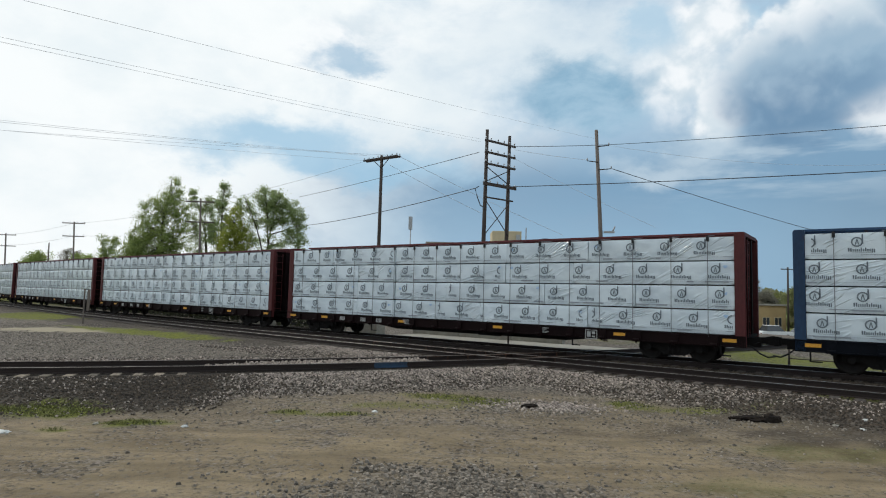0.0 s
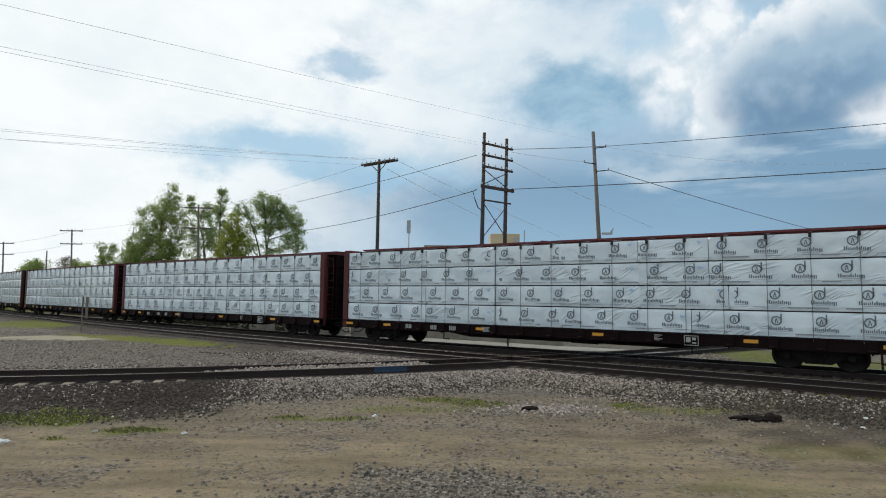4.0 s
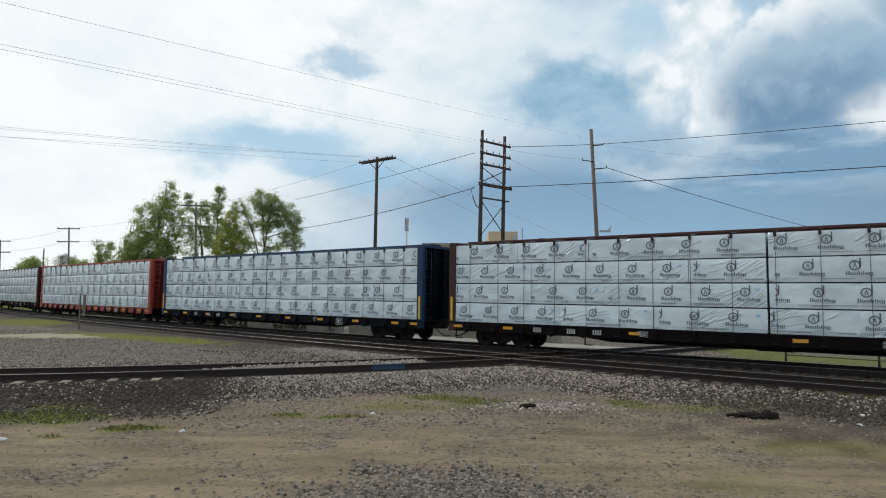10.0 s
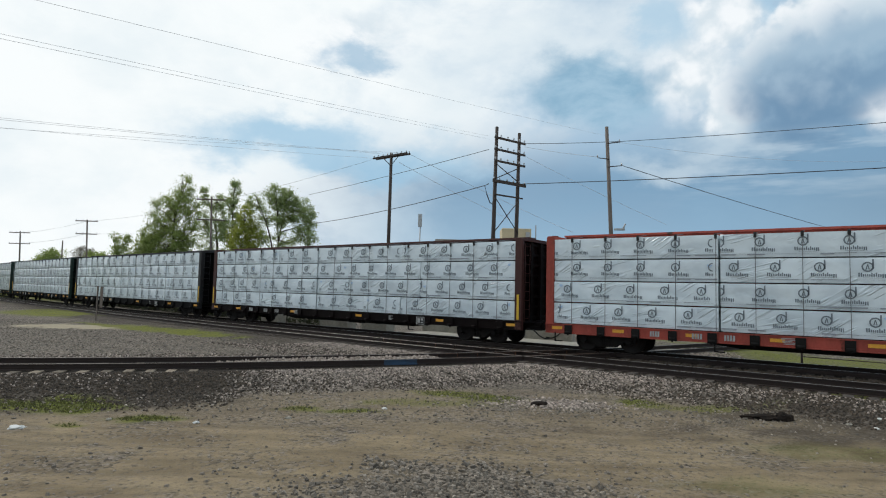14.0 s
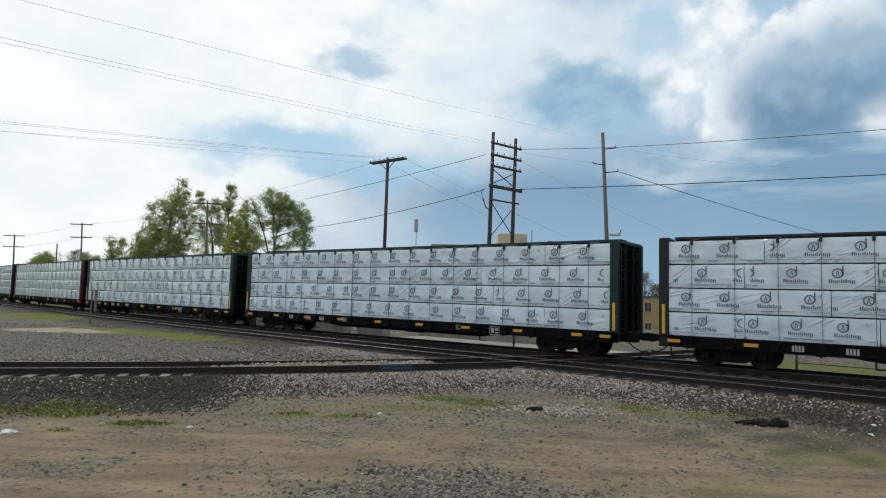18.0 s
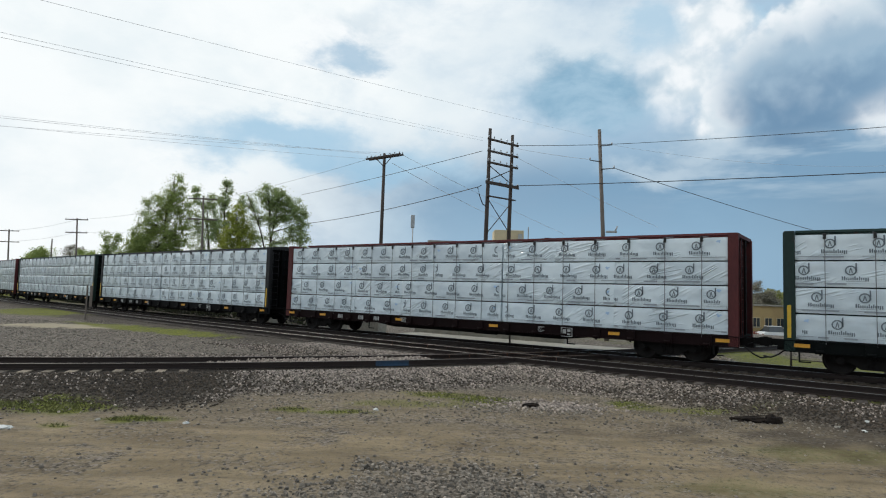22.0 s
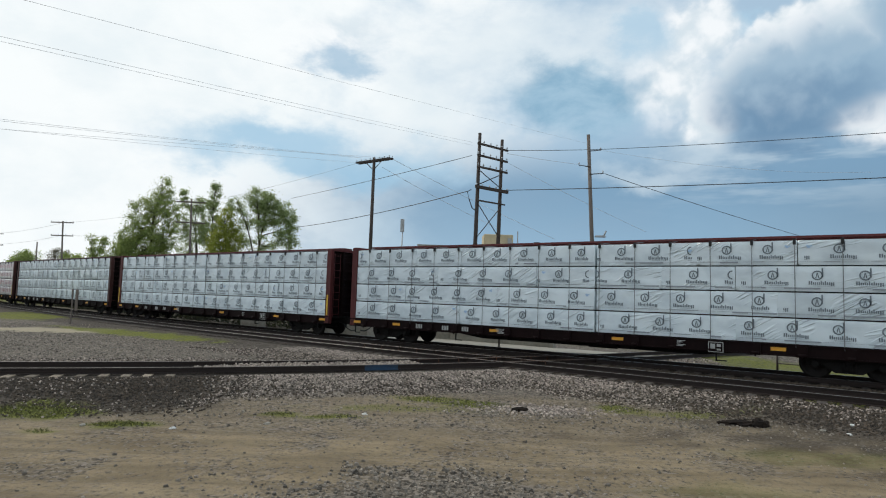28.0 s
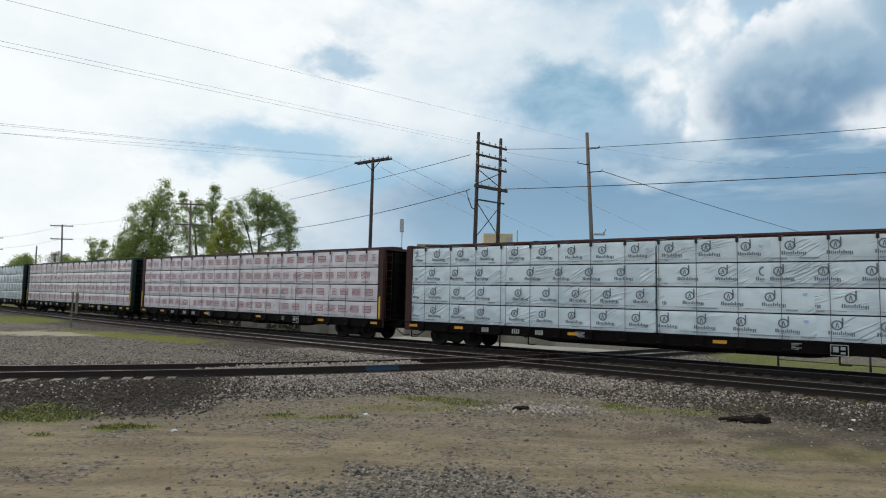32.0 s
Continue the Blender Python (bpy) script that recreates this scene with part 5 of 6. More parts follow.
def build_poles():
    twin_pole()
    t = crossarm_pole("crossarm_pole", "dark timber pole with a doubled insulator crossarm", (-4.86, 45, -0.6), (-4.82, 45, 12.62),
                      ((12.36, 1.75, -37, 0.16), (12.36, 1.75, -37, -0.16)), CREOSOTE, 0.155, 8)
    for s in (-1, 1):
        bm = bmesh.new()
        d = Vector((math.cos(radians(-37)), math.sin(radians(-37)), 0)) * 0.85 * s
        rod(bm, (-4.82, 44.8, 11.6), Vector((-4.82, 44.8, 12.3)) + d, 0.03, n=6)
        part("brace", bm, CREOSOTE, t)
    t = thing("bracket_pole", "weathered grey timber pole with three short brackets", "utility pole")
    bm = bmesh.new()
    post(bm, (10.05, 37, -0.7), (9.45, 37, 12.7), 0.15, 0.105)
    part("pole", bm, GREY_TIMBER, t)
    for z, x1 in ((11.62, 10.2), (10.62, 8.85), (10.15, 10.35)):
        bm = bmesh.new()
        x0 = 9.45 + (12.7 - z) * 0.045
        rod(bm, (x0, 36.85, z), (x1, 36.85, z + 0.08), 0.035, 0.025, 6)
        arm = part("bracket", bm, CREOSOTE, t)
        insulators(arm, [(x1, 36.85, z + 0.06)], 0.2)
    bm = bmesh.new()
    quadbox(bm, (9.9, 36.6, 6.2), (10.5, 36.9, 6.3))
    rod(bm, (10.4, 36.75, 6.25), (10.55, 36.7, 6.6), 0.05, n=6)
    part("equipment_arm", bm, GALV, t)
    far = "distant timber telegraph pole with two crossarms"
    crossarm_pole("telegraph_pole", far, (-49.0, 80, -0.6), (-49.5, 80, 10.7), ((10.5, 1.45, 4, 0.12), (8.75, 1.4, 4, 0.12)), GREY_TIMBER, 0.13, 4)
    crossarm_pole("telegraph_pole", far, (-72.7, 100, -0.6), (-73.15, 100, 10.6), ((10.35, 1.7, 4, 0.12), (8.5, 1.7, 4, 0.12)), GREY_TIMBER, 0.15, 4)
    crossarm_pole("telegraph_pole", "distant bare timber pole beyond the trees", (-72.3, 110, -0.6), (-72.4, 110, 9.9), (), GREY_TIMBER, 0.15, 0)
    crossarm_pole("telegraph_pole", "distant timber pole seen beyond the street", (62.3, 90, -3.2), (62.5, 90, 7.1), ((6.4, 1.3, 8, 0.12), (4.6, 1.2, 8, 0.12)), CREOSOTE, 0.17, 4)
    crossarm_pole("telegraph_pole", "distant timber pole seen beyond the street", (50.6, 88, -3.2), (50.7, 88, 7.3), ((7.0, 1.2, 8, 0.12),), CREOSOTE, 0.16, 4)
    crossarm_pole("telegraph_pole", "distant timber pole seen beyond the street", (44.9, 92, -3.2), (45.0, 92, 6.2), ((5.9, 0.9, 8, 0.12),), CREOSOTE, 0.14, 4)
    crossarm_pole("telegraph_pole", "timber telegraph pole with two crossarms before the tall trees", (-23.4, 58, -0.6), (-23.72, 58, 10.9), ((10.6, 1.35, 6, 0.12), (8.6, 1.35, 6, 0.12)), GREY_TIMBER, 0.115, 4)
    # level crossing sign
    t = thing("crossing_sign", "white crossed-board railway crossing sign on a pale post", "road sign")
    bm = bmesh.new()
    rod(bm, (43.3, 60, -1.8), (43.3, 60, 4.1), 0.07, n=8)
    part("upright", bm, GALV, t)
    for a in (45, -45):
        bm = bmesh.new()
        quadbox(bm, (-0.65, -0.02, -0.11), (0.65, 0.02, 0.11), pose(43.3, 59.9, 3.4, 0, a, 0))
        part("board", bm, CAR_WHITE, t)
    bm = bmesh.new()
    quadbox(bm, (42.75, 59.85, 0.1), (43.85, 59.9, 0.65))
    part("plate", bm, CAR_WHITE, t)
    bm = bmesh.new()
    quadbox(bm, (-0.5, -0.03, -0.1), (0.5, 0.03, 0.1), pose(43.3, 59.88, 2.3))
    part("lamp_bar", bm, CREOSOTE, t)
    crossarm_pole("street_pole", "tall pale metal pole with two short arms", (41.05, 60, -1.6), (41.4, 60, 9.7), ((8.5, 0.6, 10, 0.0), (7.6, 0.7, 0, 0.0)), GALV, 0.16, 0)
    # slim mast with a box aerial
    t = thing("aerial_mast", "slim pale mast with a box aerial on a roof", "mast")
    bm = bmesh.new()
    rod(bm, (-3.35, 60, -0.6), (-3.3, 60, 9.6), 0.075, 0.06, 8)
    part("mast", bm, GALV, t)
    bm = bmesh.new()
    quadbox(bm, (-3.52, 59.85, 8.6), (-3.14, 60.15, 9.9))
    bevelled(bm, 0.03)
    part("aerial_box", bm, GALV, t)
    # rusty sign post beside the siding
    t = thing("marker_post", "rusty steel trackside post with a small pale plate", "post")
    bm = bmesh.new()
    quadbox(bm, (-23.78, 40.0, -0.6), (-23.71, 40.07, 2.0))
    part("upright", bm, GREY_TIMBER, t)
    bm = bmesh.new()
    quadbox(bm, (-23.55, 40.0, 0.55), (-23.36, 40.04, 1.95))
    bevelled(bm, 0.01)
    part("plate", bm, GREY_TIMBER, t)
    t = thing("marker_post", "thin dark steel post beside the crossing", "post")
    bm = bmesh.new()
    rod(bm, (3.25, 29.2, -0.5), (3.25, 29.2, 0.75), 0.045, n=8)
    part("upright", bm, CREOSOTE, t)


def low_fence():
    """Short dark posts with one slack wire along the far edge of the ballast."""
    t = thing("low_wire_fence", "low fence of short dark posts and one wire beyond the ballast", "fence")
    spots = []
    for s in (14.2, 17.4, 20.6, 23.8, 27.0):
        x, y, h = train_line(s)
        spots.append((x - math.sin(h) * 5.2, y + math.cos(h) * 5.2))
    for x, y in spots:
        bm = bmesh.new()
        rod(bm, (x, y, -0.7), (x, y, 0.45), 0.05, 0.04, 7)
        part("fence_post", bm, CREOSOTE, t)
    bm = bmesh.new()
    tube(bm, [(x, y - 0.05, -0.12 - 0.03 * (i % 2)) for i, (x, y) in enumerate(spots)], 0.02, 5)
    part("fence_wire", bm, CREOSOTE, t)


def wire(a, b, sag, r, material):
    bm = bmesh.new()
    a, b = Vector(a), Vector(b)
    tube(bm, [a.lerp(b, i / 14) - Vector((0, 0, 4 * sag * (i / 14) * (1 - i / 14))) for i in range(15)], r, 4)
    tagged(new("overhead_wire", mesh("overhead_wire", bm, material)), "thin overhead wire slung between the poles", "wire", "overhead wires")


def build_wires():
    wire((-9.64, 9, 7.30), (9.35, 37, 12.15), 0.05, 0.0042, WIRE_PALE)
    wire((-12.76, 12, 7.98), (2.24, 38, 12.22), 0.05, 0.0050, WIRE_PALE)
    wire((-12.75, 12, 7.86), (2.24, 38, 12.04), 0.05, 0.0050, WIRE_PALE)
    wire((-25.1, 24, 9.42), (-5.93, 45, 12.62), 0.08, 0.0075, WIRE_PALE)
    wire((-25.1, 24, 9.32), (-5.60, 44.8, 12.50), 0.08, 0.0075, WIRE_PALE)
    wire((-25.06, 24, 8.95), (-6.26, 46, 12.40), 0.1, 0.007, WIRE_PALE)
    wire((-25.06, 24, 8.80), (-3.6, 44, 12.40), 0.1, 0.007, WIRE_PALE)
    wire((2.2, 38, 11.36), (-15.1, 62, 11.95), 0.1, 0.020, WIRE)
    wire((1.95, 37.75, 8.97), (-14.4, 62, 8.95), 0.25, 0.026, WIRE)
    wire((4.5, 39.3, 12.1), (10.2, 36.85, 11.75), 0.03, 0.018, WIRE)
    wire((10.2, 36.85, 11.75), (26.7, 25, 10.70), 0.12, 0.016, WIRE)
    wire((4.5, 39.3, 9.40), (27.66, 26, 8.75), 0.12, 0.024, WIRE)
    wire((10.35, 36.85, 10.25), (39.3, 58, 8.40), 0.15, 0.022, WIRE)
    wire((4.6, 39.3, 11.9), (8.85, 36.85, 10.75), 0.05, 0.011, WIRE_PALE)
    wire((4.4, 39.3, 11.4), (16.0, 45, 7.6), 0.1, 0.011, WIRE_PALE)
    wire((-4.2, 45, 11.9), (6.5, 60, 9.2), 0.15, 0.016, WIRE_PALE)
    wire((-3.3, 44, 12.3), (12, 60, 8.4), 0.15, 0.016, WIRE_PALE)
    wire((10.2, 36.85, 11.7), (32.8, 44, 12.6), 0.5, 0.0075, WIRE_PALE)
    wire((-49.5, 80, 10.5), (-73.15, 100, 10.4), 0.3, 0.02, WIRE_PALE)
    wire((-49.5, 80, 8.8), (-73.15, 100, 8.6), 0.3, 0.02, WIRE_PALE)
    wire((-49.5, 80, 10.5), (-6.4, 46, 12.3), 0.9, 0.009, WIRE)
    wire((-49.5, 80, 8.8), (-15, 62, 9.3), 0.5, 0.009, WIRE)


# ---- trees ----
def tree(name, label, foot, height, spread_x, leaf, count, seed, stems=1, leafing=1.0, size=0.34, low=0.18, group=""):
    """A tapered trunk with limbs and twigs, and a ragged crown of small leaves gathered at the twig ends."""
    rnd = random.Random(seed)
    t = thing(name, label, "tree", group)
    base = Vector(foot)
    tips, bm = [], bmesh.new()

    def limb(p, d, length, r, depth):
        pts = [p]
        for i in range(3):
            d = (d + Vector((rnd.uniform(-1, 1), rnd.uniform(-1, 1), rnd.uniform(-0.2, 0.6))) * 0.22).normalized()
            pts.append(pts[-1] + d * length / 3)
        for i in range(3):
            rod(bm, pts[i], pts[i + 1], r * (1 - i * 0.22), r * (1 - (i + 1) * 0.22), 6 if depth < 2 else 4, caps=False)
        if depth >= 2:
            tips.append((pts[-1], length))
            tips.append((pts[2], length))
            return
        for i in range(4 if depth else 5):
            f = rnd.uniform(0.35, 1.0)
            q = pts[min(3, int(f * 3) + 1)]
            a = rnd.uniform(0, math.tau)
            e = Vector((math.cos(a) * spread_x, math.sin(a) * spread_x, rnd.uniform(0.15, 0.9))).normalized()
            limb(q, (d * 0.5 + e).normalized(), length * rnd.uniform(0.45, 0.7), r * 0.42, depth + 1)

    for s in range(stems):
        a = rnd.uniform(0, math.tau)
        off = Vector((math.cos(a), math.sin(a), 0)) * (0.5 * (stems > 1))
        lean = Vector((math.cos(a) * 0.14, math.sin(a) * 0.14, 1)) if stems > 1 else Vector((rnd.uniform(-0.04, 0.04), rnd.uniform(-0.04, 0.04), 1))
        top, n = height * (0.78 if s == 0 else rnd.uniform(0.5, 0.75)), 7
        pts = [base + off + lean * top * i / n + Vector((rnd.uniform(-1, 1), rnd.uniform(-1, 1), 0)) * 0.10 * i / n * 2 for i in range(n + 1)]
        r = 0.022 * height / (1 + 0.3 * (stems - 1))
        for i in range(n):
            rod(bm, pts[i], pts[i + 1], r * (1 - 0.82 * i / n), r * (1 - 0.82 * (i + 1) / n), 8, caps=False)
        for i in range(n * 2):
            f = low + (1 - low) * i / (n * 2)
            q = pts[0].lerp(pts[-1], f)
            a = i * 2.4 + rnd.uniform(-0.5, 0.5)
            reach = height * 0.135 * spread_x * (0.55 + 0.9 * math.sin(math.pi * min(1, (f - low) / (1 - low) * 0.85 + 0.15)))
            limb(q, Vector((math.cos(a), math.sin(a), rnd.uniform(0.4, 0.9) + 1.3 * f * f)).normalized(), reach, r * (1 - 0.75 * f) * 0.5, 1)
        tips.append((pts[-1] + Vector((0, 0, height * 0.03)), height * 0.05))
    part("trunk", bm, BARK, t)
    verts, faces = [], []
    for i in range(int(count * leafing * 2.6)):
        p, reach = tips[rnd.randrange(len(tips))]
        g = reach * 0.24 + 0.12
        c = p + Vector([max(-1.7, min(1.7, rnd.gauss(0, 1))) * g * w for w in (1, 1, 0.8)])
        if c.z < base.z + height * low * 0.5:
            continue
        u = Vector((rnd.uniform(-1, 1), rnd.uniform(-1, 1), rnd.uniform(-1, 1))).normalized()
        v = u.orthogonal().normalized()
        s = size * 0.58 * rnd.uniform(0.5, 1.1)
        k = len(verts)
        verts += [c - u * s * 0.5, c + v * s * 0.34, c + u * s * 0.5, c - v * s * 0.34]
        faces.append((k, k + 1, k + 2, k + 3))
    put_part("crown", arrays("crown", [tuple(v) for v in verts], faces, leaf), t)
    return t


def lobed_tree(name, label, foot, lobes, leaf, count, seed, group="", stems=1, size=0.25):
    """A tree given by the lobes of its crown (x, height, half width, half height, fullness): limbs fork into each lobe and carry leaf clumps."""
    rnd = random.Random(seed)
    t = thing(name, label, "tree", group)
    base = Vector(foot)
    bm = bmesh.new()
    reach = max(z + rz for _, z, _, rz, _ in lobes)
    leaders = sorted(lobes, key=lambda b: -(b[1] + b[3]))[:stems]
    spines = []
    for x, z, rx, rz, _ in leaders:
        top = Vector((x, base.y + rnd.uniform(-0.6, 0.6), z + rz * 0.8))
        start = base + Vector((rnd.uniform(-0.5, 0.5), rnd.uniform(-0.5, 0.5), 0)) * (stems > 1)
        pts = []
        for i in range(9):
            f = i / 8
            p = start.lerp(top, f)
            p.x += (start.x - top.x) * 0.35 * math.sin(math.pi * f) + rnd.uniform(-0.12, 0.12) * (0 < i < 8)
            pts.append(p)
        r = 0.012 * reach
        for i in range(8):
            rod(bm, pts[i], pts[i + 1], r * (1 - 0.105 * i), r * (1 - 0.105 * (i + 1)), 7, caps=False)
        spines.append((pts, r))

    def branch(p, q, r, bend):
        mid = p.lerp(q, 0.5) + Vector((rnd.uniform(-bend, bend), rnd.uniform(-bend, bend), -bend * rnd.uniform(0.1, 0.7)))
        rod(bm, p, mid, r, r * 0.7, 5, caps=False)
        rod(bm, mid, q, r * 0.7, r * 0.3, 4, caps=False)

    weight = [rx * rz * full for _, _, rx, rz, full in lobes]
    verts, faces = [], []
    for (x, z, rx, rz, full), w in zip(lobes, weight):
        heart = Vector((x, base.y, z))
        pts, r = min(spines, key=lambda sp: min((p - heart).length for p in sp[0]))
        low = max((p for p in pts if p.z <= z - rz * 0.5), key=lambda p: p.z, default=pts[1])
        fork = low.lerp(heart, 0.75)
        branch(low, fork, r * 0.42, 0.3)
        share = int(count * w / sum(weight))
        clumps = max(8, int(rx * rz * 13))
        for c in range(clumps):
            d = Vector((rnd.gauss(0, 1), rnd.gauss(0, 1), rnd.gauss(0, 1))).normalized()
            k = rnd.uniform(0.12, 1.0) ** 0.45
            mid = Vector((x + d.x * rx * k, base.y + d.y * rx * k, z + d.z * rz * k))
            if c % 2 == 0:
                branch(fork.lerp(heart, rnd.uniform(0, 0.8)), mid, r * 0.14, 0.25)
            g = rnd.uniform(0.20, 0.48) * min(1.0, 0.55 + 0.25 * min(rx, rz))
            for i in range(int(share / clumps * rnd.uniform(0.3, 1.7))):
                q = mid + Vector((rnd.gauss(0, g), rnd.gauss(0, g), rnd.gauss(0, g * 0.85)))
                u = Vector((rnd.uniform(-1, 1), rnd.uniform(-1, 1), rnd.uniform(-1, 1))).normalized()
                v = u.orthogonal().normalized()
                h = size * rnd.uniform(0.45, 1.0)
                n = len(verts)
                verts += [q - u * h * 0.5, q + v * h * 0.36, q + u * h * 0.5, q - v * h * 0.36]
                faces.append((n, n + 1, n + 2, n + 3))
    part("trunk", bm, BARK, t)
    put_part("crown", arrays("crown", [tuple(v) for v in verts], faces, leaf), t)
    return t


def far_woods():
    """A low belt of distant trees right round the horizon, one mesh of many leaf clumps."""
    rnd = random.Random(77)
    n = 42000
    a = np.random.uniform(-1.25, 1.25, n)
    d = np.random.uniform(190, 290, n)
    crown = 5.0 + 2.5 * np.sin(a * 31) + 1.8 * np.sin(a * 73 + 1) + 1.2 * np.sin(a * 151 + 2)
    z = -3.2 + (crown + 3.2) * np.random.rand(n) ** 0.7
    c = np.stack([np.sin(a) * d, np.cos(a) * d, z], -1)
    u = np.random.normal(size=(n, 3))
    u /= np.linalg.norm(u, axis=1)[:, None]
    v = np.cross(u, np.random.normal(size=(n, 3)))
    v /= np.linalg.norm(v, axis=1)[:, None]
    s = np.random.uniform(0.5, 1.2, n)[:, None]
    p = np.stack([c - u * s, c + v * s * 0.7, c + u * s, c - v * s * 0.7], 1).reshape(-1, 3)
    faces = np.arange(4 * n).reshape(-1, 4)
    tagged(new("far_woods", arrays("far_woods", p.tolist(), faces.tolist(), LEAF_SCRUB)), "low belt of distant green woods on the horizon", "woods", kind="stuff")


def track_hedge():
    """A ragged strip of brambles and weeds along the far side of the main track."""
    # added and sized to fill the dark gaps under the cars from the camera
    n = 30000
    s0 = np.random.uniform(-110, -14, n)
    c = np.array([train_line(v) for v in s0])
    tall = 0.95 + 0.35 * np.sin(s0 * 0.9) + 0.3 * np.sin(s0 * 2.3 + 1)
    off = np.random.uniform(5.2, 7.6, n)
    q = np.stack([c[:, 0] - np.sin(c[:, 2]) * off, c[:, 1] + np.cos(c[:, 2]) * off, -0.5 + (tall + 0.4) * np.random.rand(n) ** 0.8], -1)
    u = np.random.normal(size=(n, 3))
    u /= np.linalg.norm(u, axis=1)[:, None]
    v = np.cross(u, np.random.normal(size=(n, 3)))
    v /= np.linalg.norm(v, axis=1)[:, None]
    h = np.random.uniform(0.06, 0.17, n)[:, None]
    p = np.stack([q - u * h, q + v * h * 0.6, q + u * h, q - v * h * 0.6], 1).reshape(-1, 3)
    tagged(new("bramble_hedge", arrays("bramble_hedge", p.tolist(), np.arange(4 * n).reshape(-1, 4).tolist(), LEAF_BRAMBLE)),
           "low dark bramble and weed strip behind the track", "hedge", kind="stuff")


def build_trees():
    far_woods()
    track_hedge()
    row = "row of tall trees beyond the tracks"
    lobed_tree("poplar_tree", "tall spring-green poplar, dense and broad to the ground", (-42.6, 90, -0.6),
               ((-41.2, 16.7, 1.5, 2.3, 0.8), (-42.4, 14.0, 2.3, 2.2, 0.9), (-39.9, 13.6, 1.7, 2.6, 0.6), (-45.3, 14.2, 0.9, 1.1, 0.7), (-44.2, 11.2, 2.4, 2.4, 1.0),
                (-40.6, 9.6, 2.3, 3.2, 0.8), (-43.2, 8.0, 3.4, 3.0, 1.3), (-46.2, 6.6, 1.9, 2.6, 1.2), (-41.5, 5.0, 3.4, 3.0, 1.2), (-47.8, 5.2, 1.9, 2.4, 1.2), (-44.5, 4.2, 3.0, 3.0, 1.2), (-47.0, 8.0, 1.3, 1.6, 0.9), (-45.8, 9.4, 1.5, 1.8, 1.0)),
               LEAF_DARK, 54000, 3, row, 2)
    lobed_tree("poplar_tree", "thinly leaved poplar with bare limbs showing", (-37.0, 94, -0.6),
               ((-39.7, 16.2, 0.8, 1.7, 0.7), (-37.8, 15.4, 1.3, 1.6, 0.8), (-36.9, 12.6, 1.7, 2.2, 0.6), (-39.4, 12.0, 1.2, 2.4, 0.5), (-38.2, 8.4, 2.0, 2.6, 0.45), (-37.6, 4.6, 2.2, 2.6, 0.7)),
               LEAF, 14000, 5, row, 2)
    lobed_tree("poplar_tree", "slender thinly leaved poplar", (-34.2, 92, -0.6),
               ((-34.0, 17.3, 0.8, 1.5, 0.8), (-34.5, 14.6, 1.1, 1.8, 0.7), (-33.5, 12.2, 1.0, 1.8, 0.7), (-34.9, 10.4, 1.3, 2.2, 0.5), (-34.4, 6.4, 1.5, 2.6, 0.6)),
               LEAF, 9500, 8, row)
    lobed_tree("leafy_shrub_tree", "low dense yellow-green tree between the poplars", (-30.2, 87, -0.6),
               ((-30.6, 12.2, 1.3, 1.9, 1.0), (-29.6, 10.2, 1.5, 2.2, 1.0), (-31.4, 8.8, 1.7, 2.4, 1.0), (-30.0, 6.4, 2.2, 3.0, 1.2), (-32.4, 5.2, 1.8, 2.6, 1.2)),
               LEAF_LIME, 22000, 11, row)
    lobed_tree("poplar_tree", "broad poplar with open branching crown", (-26.0, 89, -0.6),
               ((-29.7, 14.6, 1.2, 1.6, 0.6), (-28.0, 12.6, 1.4, 1.6, 0.5), (-26.7, 15.7, 1.7, 1.9, 0.9), (-24.6, 15.5, 1.6, 1.9, 0.9), (-22.6, 13.6, 1.7, 1.8, 1.0), (-25.4, 12.6, 2.2, 2.0, 0.9),
                (-21.4, 12.2, 1.0, 1.4, 0.8), (-22.6, 10.2, 1.8, 1.5, 0.8), (-28.8, 9.6, 1.2, 2.0, 0.5), (-25.6, 9.2, 2.0, 1.6, 0.45), (-21.0, 8.8, 0.9, 1.3, 0.7), (-24.6, 6.0, 2.8, 2.2, 0.6), (-28.0, 5.0, 1.8, 2.6, 0.6)),
               LEAF, 31000, 14, row, 3)
    lobed_tree("leafy_shrub_tree", "small green tree standing apart", (-50.4, 90, -0.6),
               ((-51.1, 8.7, 0.7, 1.3, 0.8), (-49.4, 8.6, 0.7, 1.2, 0.8), (-50.3, 7.0, 1.2, 1.4, 0.8), (-51.2, 5.6, 1.0, 1.6, 0.9), (-49.4, 5.4, 1.0, 1.8, 0.9)), LEAF_DARK, 5200, 21)
    tree("leafy_shrub_tree", "distant bushy green tree", (-84.0, 124, -0.6), 10.2, 1.5, LEAF_DARK, 5000, 23, 3, low=0.05, size=0.5)
    tree("leafy_shrub_tree", "distant bushy green tree", (-74.0, 126, -0.6), 10.0, 1.5, LEAF_DARK, 5000, 24, 3, low=0.05, size=0.5)
    tree("budding_tree", "distant pale tree just coming into bud", (-89.0, 145, -0.6), 13.5, 0.9, LEAF_PALE, 2200, 27, 2, size=0.4)
    tree("budding_tree", "distant pale tree just coming into bud", (-80.0, 145, -0.6), 12.0, 0.9, LEAF_PALE, 2000, 28, 2, size=0.4)
    tree("budding_tree", "pale budding tree behind the tan house", (45.0, 104, -3.0), 12.5, 0.9, LEAF_PALE, 3500, 31, 2, size=0.36)
    tree("budding_tree", "pale budding tree behind the tan house", (40.5, 106, -3.0), 10.5, 0.8, LEAF_PALE, 2600, 32, 2, size=0.36)
